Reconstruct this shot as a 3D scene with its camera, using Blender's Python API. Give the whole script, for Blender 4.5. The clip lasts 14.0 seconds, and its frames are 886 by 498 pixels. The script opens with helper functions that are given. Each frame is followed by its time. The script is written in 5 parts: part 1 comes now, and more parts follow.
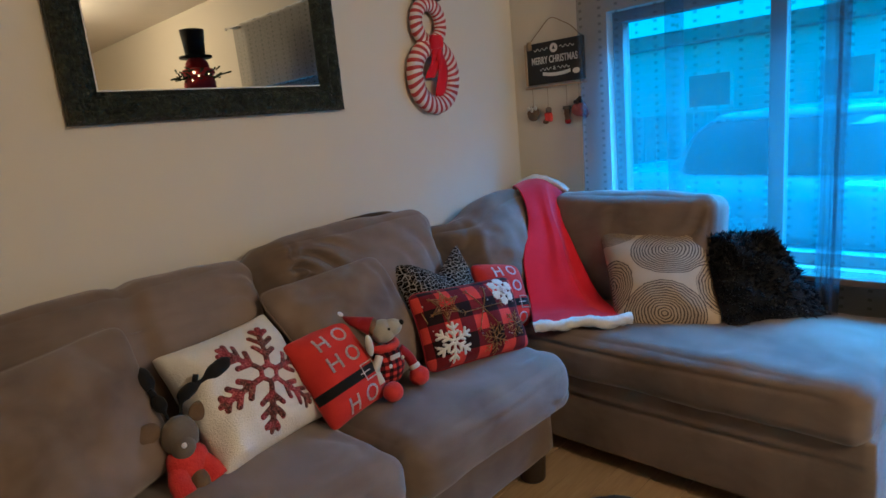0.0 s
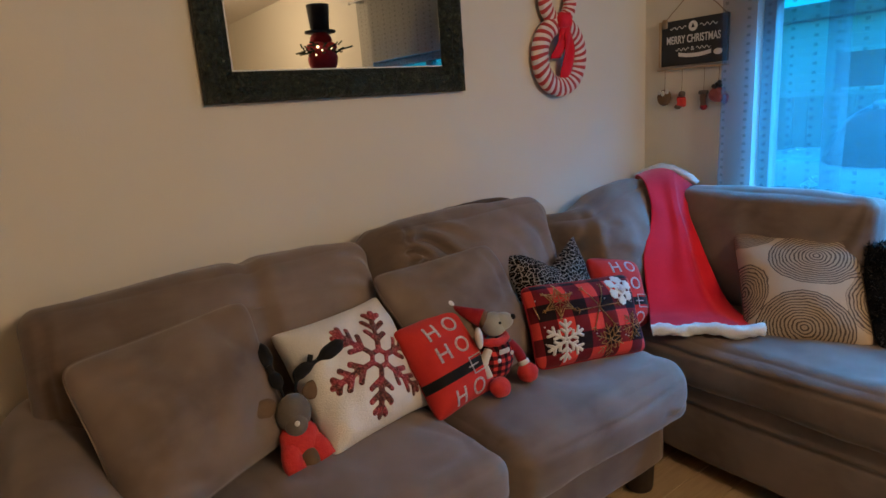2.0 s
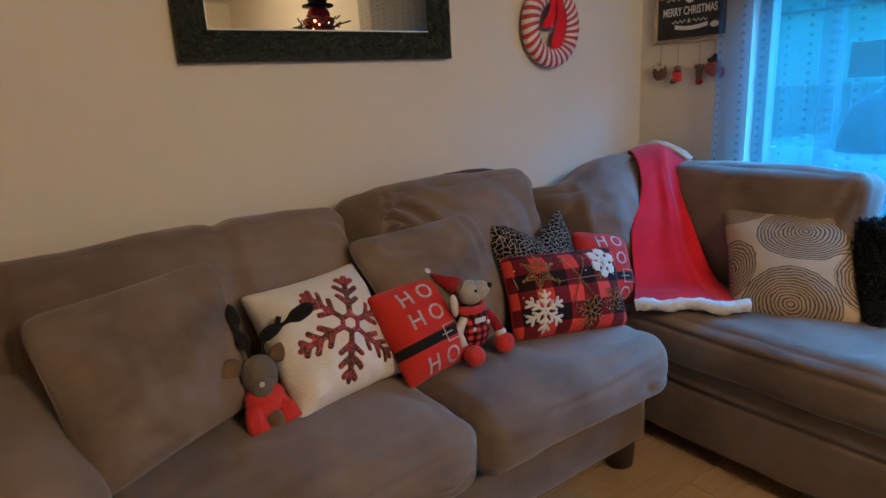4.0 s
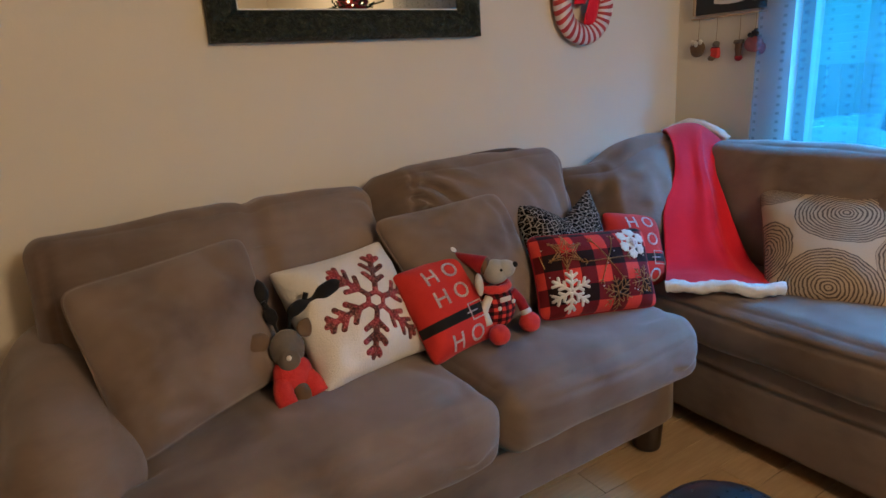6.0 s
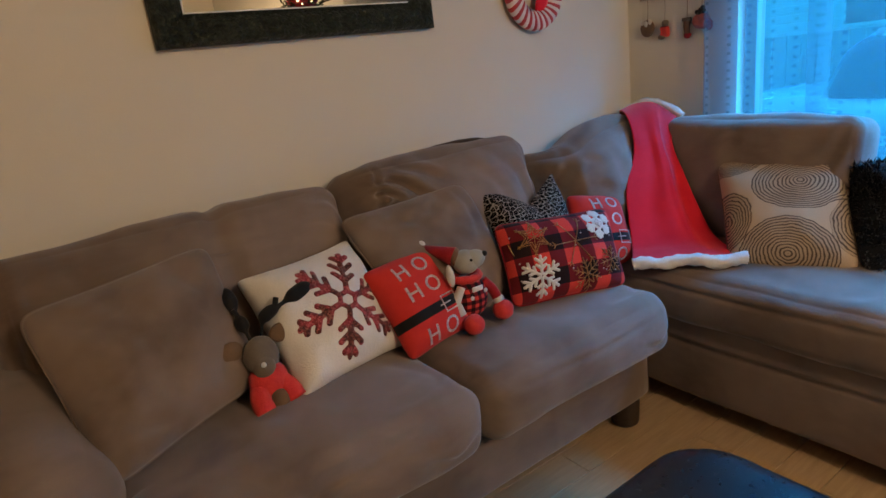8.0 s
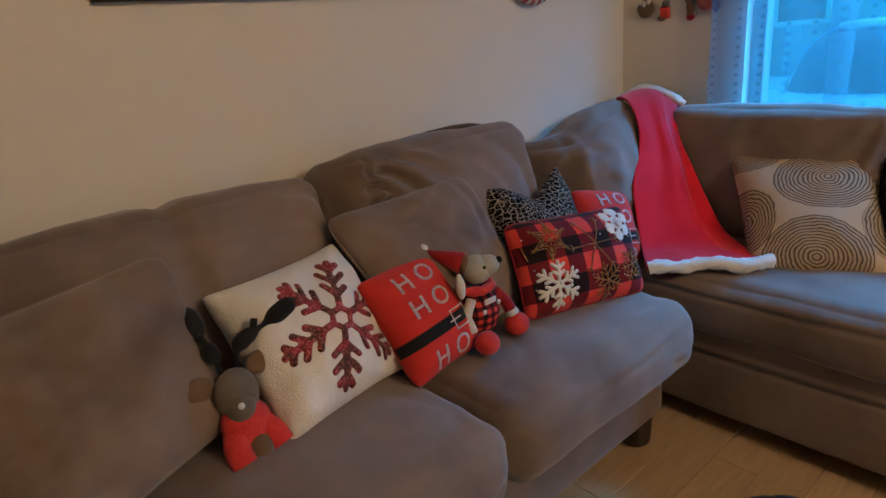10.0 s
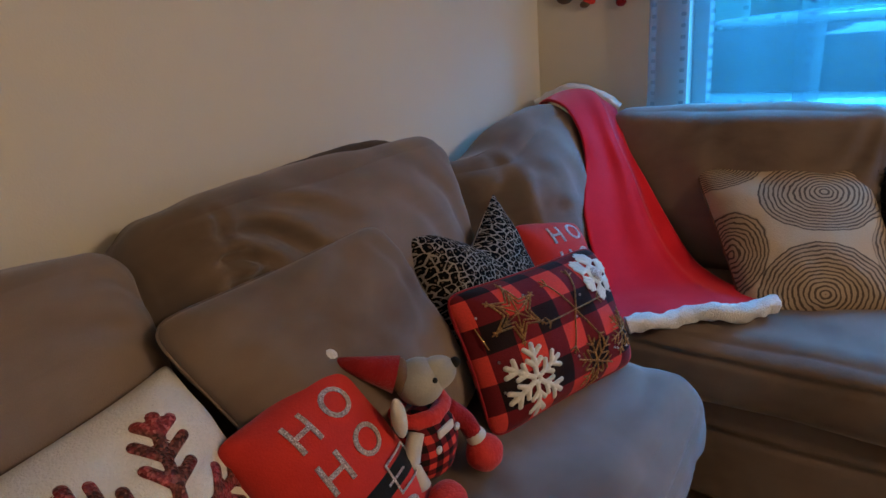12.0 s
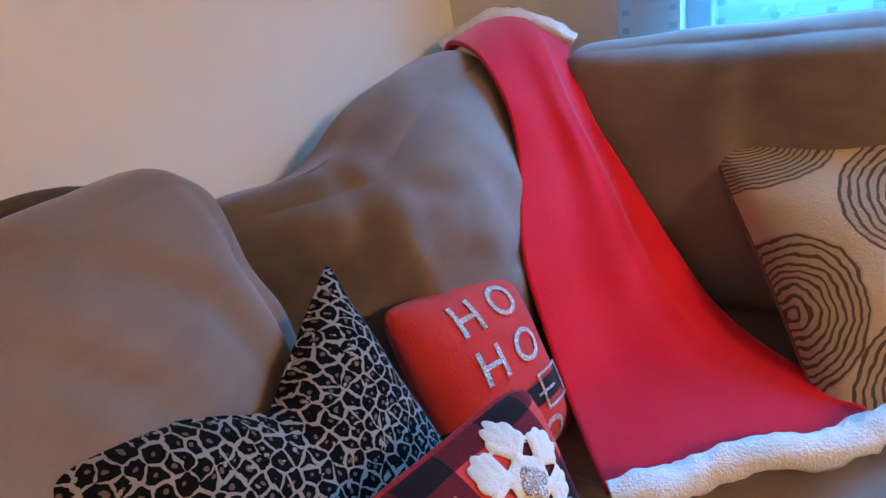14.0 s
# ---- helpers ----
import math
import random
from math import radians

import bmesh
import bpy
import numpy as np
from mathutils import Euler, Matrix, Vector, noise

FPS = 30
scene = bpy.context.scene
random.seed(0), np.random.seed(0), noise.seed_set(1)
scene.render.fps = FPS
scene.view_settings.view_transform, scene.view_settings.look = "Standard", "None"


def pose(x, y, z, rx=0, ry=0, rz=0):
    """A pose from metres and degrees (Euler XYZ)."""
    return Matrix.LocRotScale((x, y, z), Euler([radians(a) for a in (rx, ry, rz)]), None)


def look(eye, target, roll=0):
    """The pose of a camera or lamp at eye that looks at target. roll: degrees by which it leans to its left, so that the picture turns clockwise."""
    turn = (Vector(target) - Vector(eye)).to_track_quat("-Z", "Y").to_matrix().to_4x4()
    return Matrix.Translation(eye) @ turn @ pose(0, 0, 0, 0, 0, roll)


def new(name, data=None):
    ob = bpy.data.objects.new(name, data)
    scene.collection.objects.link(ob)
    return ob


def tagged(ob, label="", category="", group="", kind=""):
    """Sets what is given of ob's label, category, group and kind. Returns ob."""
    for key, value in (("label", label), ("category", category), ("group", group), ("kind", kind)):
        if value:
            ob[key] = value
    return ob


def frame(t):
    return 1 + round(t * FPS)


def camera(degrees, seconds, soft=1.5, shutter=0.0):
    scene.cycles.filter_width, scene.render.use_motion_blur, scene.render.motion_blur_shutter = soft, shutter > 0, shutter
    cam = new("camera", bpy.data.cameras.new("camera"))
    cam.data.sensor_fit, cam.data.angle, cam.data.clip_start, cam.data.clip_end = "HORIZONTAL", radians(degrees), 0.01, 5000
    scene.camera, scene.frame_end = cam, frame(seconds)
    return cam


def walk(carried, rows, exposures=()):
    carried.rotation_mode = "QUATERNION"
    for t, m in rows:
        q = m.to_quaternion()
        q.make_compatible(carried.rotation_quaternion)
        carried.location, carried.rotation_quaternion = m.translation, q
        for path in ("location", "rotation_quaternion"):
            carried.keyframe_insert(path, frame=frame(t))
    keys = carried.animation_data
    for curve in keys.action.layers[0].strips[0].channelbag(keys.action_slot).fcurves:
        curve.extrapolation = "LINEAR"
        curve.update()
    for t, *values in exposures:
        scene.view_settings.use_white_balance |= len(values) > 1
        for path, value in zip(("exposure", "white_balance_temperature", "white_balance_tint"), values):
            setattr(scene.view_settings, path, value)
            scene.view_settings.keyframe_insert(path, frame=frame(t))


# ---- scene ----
cam = camera(72.7, 14.0)
METRES, EYE, TILT, LEAN, TURN = 2.89, 1.389, -11.78, 5.4, -46.6
ROWS = [
    (0.0, 0.0, 0.0, 0.0, -0.0, 0.0, -0.0),
    (0.5, -0.0445, -0.016, -0.0033, 9.06, -1.74, -2.24),
    (1.0, -0.0966, -0.0368, -0.0112, 12.17, -3.6, -2.66),
    (1.5, -0.0752, -0.0107, 0.0105, 10.56, -2.96, -2.75),
    (2.0, -0.0178, 0.0209, 0.0171, 9.69, -2.72, -3.36),
    (4.5, 0.0147, 0.0373, -0.0065, 11.47, -4.54, -5.11),
    (5.0, 0.0078, 0.0267, -0.0117, 14.39, -5.54, -6.75),
    (5.5, 0.0174, 0.0256, -0.0135, 14.63, -6.07, -7.04),
    (6.0, 0.0247, 0.0369, -0.0067, 13.9, -5.83, -4.48),
    (6.5, 0.0232, 0.0392, -0.0081, 12.34, -5.89, -2.61),
    (7.0, 0.0259, 0.0393, -0.0087, 11.03, -6.18, -1.49),
    (7.5, 0.0272, 0.0395, -0.0085, 10.6, -6.26, -0.84),
    (8.0, 0.025, 0.0377, -0.0079, 10.55, -6.23, -0.61),
    (10.5, -0.085, 0.1731, 0.0001, 1.69, -7.45, -1.56),
    (11.0, -0.1191, 0.2245, 0.0065, -2.86, -7.37, -0.56),
    (11.5, -0.1372, 0.2703, 0.0141, -7.55, -7.9, 2.04),
    (12.0, -0.0924, 0.3385, 0.0205, -7.63, -6.69, 1.35),
    (12.5, -0.0622, 0.4268, 0.0383, -9.02, -7.59, 1.87),
    (13.0, -0.0208, 0.495, 0.0548, -8.52, -8.47, 2.17),
    (13.5, 0.0201, 0.558, 0.0665, -8.69, -10.0, 4.25),
    (14.0, 0.0303, 0.5946, 0.0648, -10.45, -13.33, 6.96),
]
walk(cam, [(t, pose(0, 0, EYE, TILT, LEAN, TURN) @ pose(METRES * x, METRES * y, METRES * z, 90 + pitch, roll, yaw)) for t, x, y, z, yaw, pitch, roll in ROWS],
     [(0.0, -0.10, 5900, 4), (0.5, -0.05, 6450, 9), (1.0, 0.0, 6450, 9), (2.0, -0.10, 6450, 9), (4.5, -0.06, 6450, 9), (5.0, 0.08, 6450, 9), (6.0, 0.08, 6450, 9), (7.0, -0.06, 6520, 9), (8.0, -0.07, 6550, 9), (10.5, -0.13, 6550, 9), (11.5, -0.13, 6570, 10), (12.5, -0.39, 6780, 11), (13.0, -0.19, 6880, 14), (13.5, 0.03, 7080, 18), (14.0, 0.55, 7380, 24)])

# ---- light ----
DAYLIGHT = (0.004, 0.37, 1.0)
world = bpy.data.worlds.new("dusk_sky")
scene.world = world
world.use_nodes = True
wn = world.node_tree.nodes
sky = wn.new("ShaderNodeTexSky")
sky.sky_type = 'NISHITA'
sky.sun_disc = False
sky.sun_elevation = radians(6)
sky.sun_rotation = radians(250)
wn["Background"].inputs["Strength"].default_value = 0.88
# the picture is balanced for the warm lamp, so that daylight turns deep blue
tint = wn.new("ShaderNodeMix")
tint.data_type, tint.blend_type = 'RGBA', 'MULTIPLY'
tint.inputs["Factor"].default_value = 1.0
tint.inputs[7].default_value = DAYLIGHT + (1,)
world.node_tree.links.new(sky.outputs[0], tint.inputs[6])
world.node_tree.links.new(tint.outputs[2], wn["Background"].inputs["Color"])


def lamp(name, m, kind, watts, colour, **more):
    data = bpy.data.lights.new(name, kind)
    data.energy, data.color = watts, colour
    for key, value in more.items():
        if key == "size":
            data.size = value
        elif key == "size_y":
            data.shape, data.size_y = 'RECTANGLE', value
        elif key == "angle":
            data.angle = value
        elif key == "radius":
            data.shadow_soft_size = value
    ob = new(name, data)
    ob.matrix_world = m
    return ob


# open sky above the houses; an assumed, unseen warm ceiling lamp behind the camera
lamp("sky_light", look((4.6, -0.3, 4.2), (2.2, 0.9, 0.75)), 'AREA', 2300, (0.030, 0.40, 1.0), size=4.8, size_y=2.4)
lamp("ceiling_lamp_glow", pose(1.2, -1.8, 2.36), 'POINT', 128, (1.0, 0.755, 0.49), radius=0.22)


# ---- materials ----
class Nodes:
    """Short hand for a node material."""

    def __init__(self, name, rough=0.6, metal=0.0):
        self.m = bpy.data.materials.new(name)
        self.m.use_nodes = True
        self.t = self.m.node_tree
        self.b = self.t.nodes["Principled BSDF"]
        self.b.inputs["Roughness"].default_value = rough
        self.b.inputs["Metallic"].default_value = metal
        self.co = self.t.nodes.new("ShaderNodeTexCoord").outputs["Object"]

    def put(self, socket, value):
        if hasattr(value, "links"):
            self.t.links.new(value, socket)
        else:
            socket.default_value = value

    def math(self, op, a, b=0.0, c=0.0):
        n = self.t.nodes.new("ShaderNodeMath")
        n.operation = op
        for s, v in zip(n.inputs, (a, b, c)):
            self.put(s, v)
        return n.outputs[0]

    def vec(self, op, a, b):
        n = self.t.nodes.new("ShaderNodeVectorMath")
        n.operation = op
        self.put(n.inputs[0], a)
        self.put(n.inputs[1], b)
        return n.outputs["Value"] if op in ('LENGTH', 'DISTANCE') else n.outputs["Vector"]

    def xyz(self, v=None):
        n = self.t.nodes.new("ShaderNodeSeparateXYZ")
        self.put(n.inputs[0], v or self.co)
        return n.outputs

    def noise(self, scale, detail=3.0, rough=0.5, v=None):
        n = self.t.nodes.new("ShaderNodeTexNoise")
        self.put(n.inputs["Vector"], v or self.co)
        n.inputs["Scale"].default_value = scale
        n.inputs["Detail"].default_value = detail
        n.inputs["Roughness"].default_value = rough
        return n.outputs["Fac"]

    def voronoi(self, scale, v=None, feature='F1'):
        n = self.t.nodes.new("ShaderNodeTexVoronoi")
        n.feature = feature
        self.put(n.inputs["Vector"], v or self.co)
        n.inputs["Scale"].default_value = scale
        return n.outputs

    def ramp(self, fac, *stops):
        n = self.t.nodes.new("ShaderNodeValToRGB")
        self.put(n.inputs[0], fac)
        e = n.color_ramp.elements
        while len(e) < len(stops):
            e.new(0.5)
        for k, (p, c) in zip(e, stops):
            k.position, k.color = p, (*c, 1) if len(c) == 3 else c
        return n.outputs[0]

    def mix(self, fac, a, b):
        n = self.t.nodes.new("ShaderNodeMix")
        n.data_type = 'RGBA'
        self.put(n.inputs["Factor"], fac)
        for s, v in ((n.inputs[6], a), (n.inputs[7], b)):
            self.put(s, (*v, 1) if isinstance(v, tuple) and len(v) == 3 else v)
        return n.outputs[2]

    def colour(self, c):
        self.put(self.b.inputs["Base Color"], (*c, 1) if isinstance(c, tuple) else c)
        return self

    def bump(self, height, strength=0.3, dist=0.01):
        n = self.t.nodes.new("ShaderNodeBump")
        n.inputs["Strength"].default_value = strength
        n.inputs["Distance"].default_value = dist
        self.put(n.inputs["Height"], height)
        self.t.links.new(n.outputs[0], self.b.inputs["Normal"])
        return self

    def sheen(self, w, rough=0.4, tint=(1, 1, 1)):
        self.b.inputs["Sheen Weight"].default_value = w
        self.b.inputs["Sheen Roughness"].default_value = rough
        self.b.inputs["Sheen Tint"].default_value = (*tint, 1)
        return self


def cloth(name, a, b, scale=6.0, fine=350.0, rough=0.85, sheen=0.3, bump=0.25, tint=(1, 1, 1)):
    """A woven or napped cloth: two shades in broad patches, a fine grain."""
    n = Nodes(name, rough)
    broad = n.noise(scale, 4.0, 0.6)
    grain = n.noise(fine, 2.0, 0.7)
    c = n.mix(n.ramp(broad, (0.32, (0, 0, 0)), (0.68, (1, 1, 1))), a, b)
    c = n.mix(n.math('MULTIPLY', grain, 0.35), c, tuple(0.55 * v for v in a))
    n.colour(c).bump(n.math('ADD', grain, n.math('MULTIPLY', broad, 0.6)), bump, 0.004).sheen(sheen, 0.4, tint)
    n.b.inputs["Specular IOR Level"].default_value = 0.2
    return n.m


def plain(name, c, rough=0.5, metal=0.0, vary=0.25, scale=20.0, bump=0.1):
    n = Nodes(name, rough, metal)
    f = n.noise(scale, 4.0, 0.6)
    n.colour(n.mix(f, tuple(v * (1 - vary) for v in c), tuple(min(1, v * (1 + vary)) for v in c)))
    n.bump(n.noise(scale * 12, 2.0), bump, 0.002)
    n.put(n.b.inputs["Roughness"], n.math('MULTIPLY_ADD', f, 0.2, rough - 0.1))
    return n.m


def microfibre():
    """Brushed taupe microfibre: the nap lies lighter or darker in broad smears and a few strokes."""
    n = Nodes("taupe_microfibre", 0.8)
    w = n.t.nodes.new("ShaderNodeTexNoise")
    w.inputs["Scale"].default_value = 4.0
    n.put(w.inputs["Vector"], n.co)
    bent = n.vec('ADD', n.co, n.vec('MULTIPLY', n.vec('SUBTRACT', w.outputs["Color"], (0.5, 0.5, 0.5)), (0.16, 0.16, 0.16)))
    smear = n.noise(3.2, 3.0, 0.5, n.vec('MULTIPLY', bent, (1.0, 1.0, 0.6)))
    brush = n.noise(9.0, 3.0, 0.6, n.vec('MULTIPLY', bent, (0.6, 1.0, 2.2)))
    grain = n.noise(620.0, 2.0, 0.6)
    f = n.math('MULTIPLY_ADD', brush, 0.24, n.math('MULTIPLY', smear, 0.78))
    c = n.ramp(f, (0.36, (0.122, 0.084, 0.064)), (0.50, (0.190, 0.137, 0.107)), (0.66, (0.245, 0.183, 0.149)))
    c = n.mix(n.math('MULTIPLY', grain, 0.24), c, (0.07, 0.043, 0.030))
    n.colour(c).bump(n.math('MULTIPLY_ADD', brush, 1.2, grain), 0.22, 0.004).sheen(0.30, 0.5, (0.94, 0.93, 0.98))
    n.put(n.b.inputs["Roughness"], n.math('MULTIPLY_ADD', brush, 0.2, 0.66))
    n.b.inputs["Specular IOR Level"].default_value = 0.2
    return n.m


def wall_paint():
    n = Nodes("beige_wall_paint", 0.72)
    broad = n.noise(0.9, 4.0, 0.6)
    n.colour(n.mix(broad, (0.63, 0.580, 0.485), (0.69, 0.635, 0.535)))
    n.bump(n.math('ADD', n.noise(90.0, 3.0, 0.6), n.noise(260.0, 2.0)), 0.12, 0.003)
    return n.m


def plank_wood():
    n = Nodes("honey_laminate", 0.38)
    rnd = n.t.nodes.new("ShaderNodeObjectInfo").outputs["Random"]
    shift = n.vec('ADD', n.co, n.vec('MULTIPLY', n.t.nodes.new("ShaderNodeObjectInfo").outputs["Location"], (3.1, 2.3, 1.0)))
    long = n.vec('MULTIPLY', shift, (1.2, 14.0, 1.0))
    g = n.noise(5.0, 6.0, 0.65, long)
    c = n.ramp(g, (0.3, (0.36, 0.235, 0.125)), (0.55, (0.43, 0.29, 0.16)), (0.75, (0.48, 0.335, 0.19)))
    c = n.mix(n.math('MULTIPLY', rnd, 0.25), c, (0.33, 0.21, 0.11))
    n.colour(c).bump(g, 0.08, 0.002)
    return n.m


def leopard():
    """Cream plush with dark broken rosettes."""
    n = Nodes("leopard_plush", 0.92)
    w = n.t.nodes.new("ShaderNodeTexNoise")
    w.inputs["Scale"].default_value = 45.0
    n.put(w.inputs["Vector"], n.co)
    p = n.vec('ADD', n.co, n.vec('MULTIPLY', n.vec('SUBTRACT', w.outputs["Color"], (0.5, 0.5, 0.5)), (0.012, 0.012, 0.012)))
    v2 = n.t.nodes.new("ShaderNodeTexVoronoi")
    v2.voronoi_dimensions = '2D'
    n.put(v2.inputs["Vector"], p)
    v2.inputs["Scale"].default_value = 64.0
    v2.inputs["Randomness"].default_value = 0.8
    cell = v2.outputs["Distance"]
    brk = n.math('SUBTRACT', n.noise(78.0, 2.0, 0.6), 0.5)
    v3 = n.t.nodes.new("ShaderNodeTexVoronoi")
    v3.voronoi_dimensions, v3.feature = '2D', 'DISTANCE_TO_EDGE'
    n.put(v3.inputs["Vector"], p)
    v3.inputs["Scale"].default_value = 64.0
    v3.inputs["Randomness"].default_value = 0.8
    spot = n.math('GREATER_THAN', n.math('MULTIPLY_ADD', brk, 0.40, v3.outputs["Distance"]), 0.085)
    heart = n.math('LESS_THAN', n.math('MULTIPLY_ADD', brk, -0.5, cell), 0.12)
    gap = n.math('GREATER_THAN', n.noise(82.0, 1.0, 0.5), 0.71)
    spot = n.math('MULTIPLY', spot, n.math('SUBTRACT', 1.0, gap))
    c = n.mix(spot, (0.27, 0.235, 0.205), (0.004, 0.0035, 0.004))
    c = n.mix(n.math('MULTIPLY', n.math('MULTIPLY', heart, spot), 0.85), c, (0.15, 0.105, 0.080))
    n.b.inputs["Specular IOR Level"].default_value = 0.08
    n.colour(c).bump(n.noise(500.0, 2.0), 0.3, 0.003)
    return n.m


def buffalo_check(name="buffalo_check", side=0.108, upright=False):
    """Red and black check with woven half-tones."""
    n = Nodes(name, 0.85)
    x, y, z = n.xyz()
    y = z if upright else y
    sx = n.math('LESS_THAN', n.math('FRACT', n.math('DIVIDE', n.math('ADD', x, 1.0), side)), 0.5)
    sy = n.math('LESS_THAN', n.math('FRACT', n.math('DIVIDE', n.math('ADD', y, 1.015), side)), 0.5)
    tone = n.math('MULTIPLY', n.math('ADD', sx, sy), 0.5)
    c = n.ramp(tone, (0.0, (0.012, 0.008, 0.010)), (0.5, (0.165, 0.012, 0.018)), (1.0, (0.80, 0.070, 0.055)))
    c = n.mix(n.math('MULTIPLY', n.noise(280.0, 2.0), 0.35), c, (0.03, 0.006, 0.008))
    n.b.inputs["Specular IOR Level"].default_value = 0.15
    n.colour(c).bump(n.noise(420.0, 2.0), 0.3, 0.003).sheen(0.05)
    return n.m


def ringed_linen():
    """Sand linen with large discs of concentric brown stitching."""
    n = Nodes("ringed_linen", 0.85)
    x, y, z = n.xyz()
    weave = n.noise(260.0, 2.0, 0.7)
    wob = n.math('MULTIPLY', n.math('SUBTRACT', n.noise(12.0, 3.0, 0.6), 0.5), 0.030)
    line, disc = 0.0, 0.0
    for cx, cy, rx, ry, gap in ((0.045, 0.098, 0.150, 0.108, 0.0112), (-0.172, -0.055, 0.085, 0.115, 0.0088),
                                (0.030, -0.165, 0.150, 0.125, 0.0112), (0.225, -0.040, 0.085, 0.115, 0.0105),
                                (-0.200, 0.215, 0.130, 0.085, 0.0095)):
        dx = n.math('DIVIDE', n.math('SUBTRACT', x, cx), rx)
        dy = n.math('DIVIDE', n.math('SUBTRACT', y, cy), ry)
        d = n.math('MULTIPLY', n.math('SQRT', n.math('ADD', n.math('MULTIPLY', dx, dx), n.math('MULTIPLY', dy, dy))), rx)
        d = n.math('ADD', d, wob)
        inside = n.math('LESS_THAN', d, rx)
        r = n.math('LESS_THAN', n.math('FRACT', n.math('DIVIDE', d, gap)), n.math('MULTIPLY_ADD', n.noise(30.0, 2.0), 0.3, 0.24))
        line = n.math('MAXIMUM', line, n.math('MULTIPLY', r, inside))
        disc = n.math('MAXIMUM', disc, inside)
    base = n.mix(n.noise(7.0), (0.47, 0.345, 0.225), (0.53, 0.40, 0.27))
    base = n.mix(n.math('MULTIPLY', disc, 0.55), base, (0.30, 0.215, 0.14))
    c = n.mix(line, base, (0.060, 0.036, 0.022))
    c = n.mix(n.math('MULTIPLY', weave, 0.3), c, (0.22, 0.16, 0.11))
    n.colour(c).bump(n.math('ADD', weave, n.math('MULTIPLY', line, -0.8)), 0.35, 0.004)
    return n.m


def glitter(name, a, b, rough=0.35, metal=0.2, scale=420.0):
    n = Nodes(name, rough, metal)
    v = n.voronoi(scale)
    n.colour(n.ramp(v["Color"], (0.15, a), (0.6, b), (0.95, tuple(min(1, 1.9 * k) for k in b))))
    n.bump(v["Distance"], 0.8, 0.003)
    return n.m


def two_tone_sequins():
    """Reversible sequins, brushed in patches to rose red and to dark brown."""
    n = Nodes("rose_and_brown_sequins", 0.32, 0.25)
    v = n.voronoi(260.0)
    patch = n.ramp(n.noise(22.0, 2.0, 0.5), (0.44, (0, 0, 0)), (0.54, (1, 1, 1)))
    rose = n.ramp(v["Color"], (0.15, (0.20, 0.012, 0.018)), (0.6, (0.36, 0.045, 0.055)), (0.95, (0.62, 0.16, 0.16)))
    brown = n.ramp(v["Color"], (0.15, (0.045, 0.010, 0.008)), (0.6, (0.15, 0.035, 0.028)), (0.95, (0.34, 0.13, 0.10)))
    n.colour(n.mix(patch, brown, rose)).bump(v["Distance"], 0.8, 0.003)
    return n.m


def sheer_voile():
    """A thin white voile: partly open weave, with columns of small tufted dashes."""
    n = Nodes("sheer_voile", 0.9)
    x, y, z = n.xyz()
    thread = n.noise(160.0, 2.0)
    fy = n.math('ABSOLUTE', n.math('SUBTRACT', n.math('FRACT', n.math('DIVIDE', n.math('ADD', y, 9.0), 0.088)), 0.5))
    fz = n.math('ABSOLUTE', n.math('SUBTRACT', n.math('FRACT', n.math('DIVIDE', n.math('ADD', z, 9.0), 0.034)), 0.5))
    dash = n.math('MULTIPLY', n.math('LESS_THAN', fy, 0.085), n.math('LESS_THAN', fz, 0.17))
    t = n.t
    clear = t.nodes.new("ShaderNodeBsdfTransparent")
    clear.inputs[0].default_value = (0.93, 0.95, 0.97, 1)
    soft = t.nodes.new("ShaderNodeBsdfTranslucent")
    n.put(soft.inputs[0], n.mix(dash, (0.165, 0.172, 0.185), (0.10, 0.11, 0.13)))
    face = t.nodes.new("ShaderNodeBsdfDiffuse")
    n.put(face.inputs[0], n.mix(dash, (0.13, 0.13, 0.14), (0.10, 0.10, 0.11)))
    two, out = t.nodes.new("ShaderNodeMixShader"), t.nodes.new("ShaderNodeMixShader")
    two.inputs[0].default_value = 0.25
    t.links.new(soft.outputs[0], two.inputs[1])
    t.links.new(face.outputs[0], two.inputs[2])
    n.put(out.inputs[0], n.math('ADD', n.math('MULTIPLY_ADD', thread, 0.06, 0.42), n.math('MULTIPLY', dash, 0.22)))
    t.links.new(clear.outputs[0], out.inputs[1])
    t.links.new(two.outputs[0], out.inputs[2])
    t.links.new(out.outputs[0], t.nodes["Material Output"].inputs["Surface"])
    return n.m


def carved_frame():
    n = Nodes("antiqued_black_green", 0.36, 0.25)
    f = n.noise(48.0, 5.0, 0.7)
    n.colour(n.ramp(f, (0.35, (0.008, 0.011, 0.007)), (0.60, (0.028, 0.036, 0.022)), (0.76, (0.16, 0.16, 0.11))))
    n.bump(n.math('ADD', f, n.voronoi(85.0)["Distance"]), 1.0, 0.010)
    return n.m


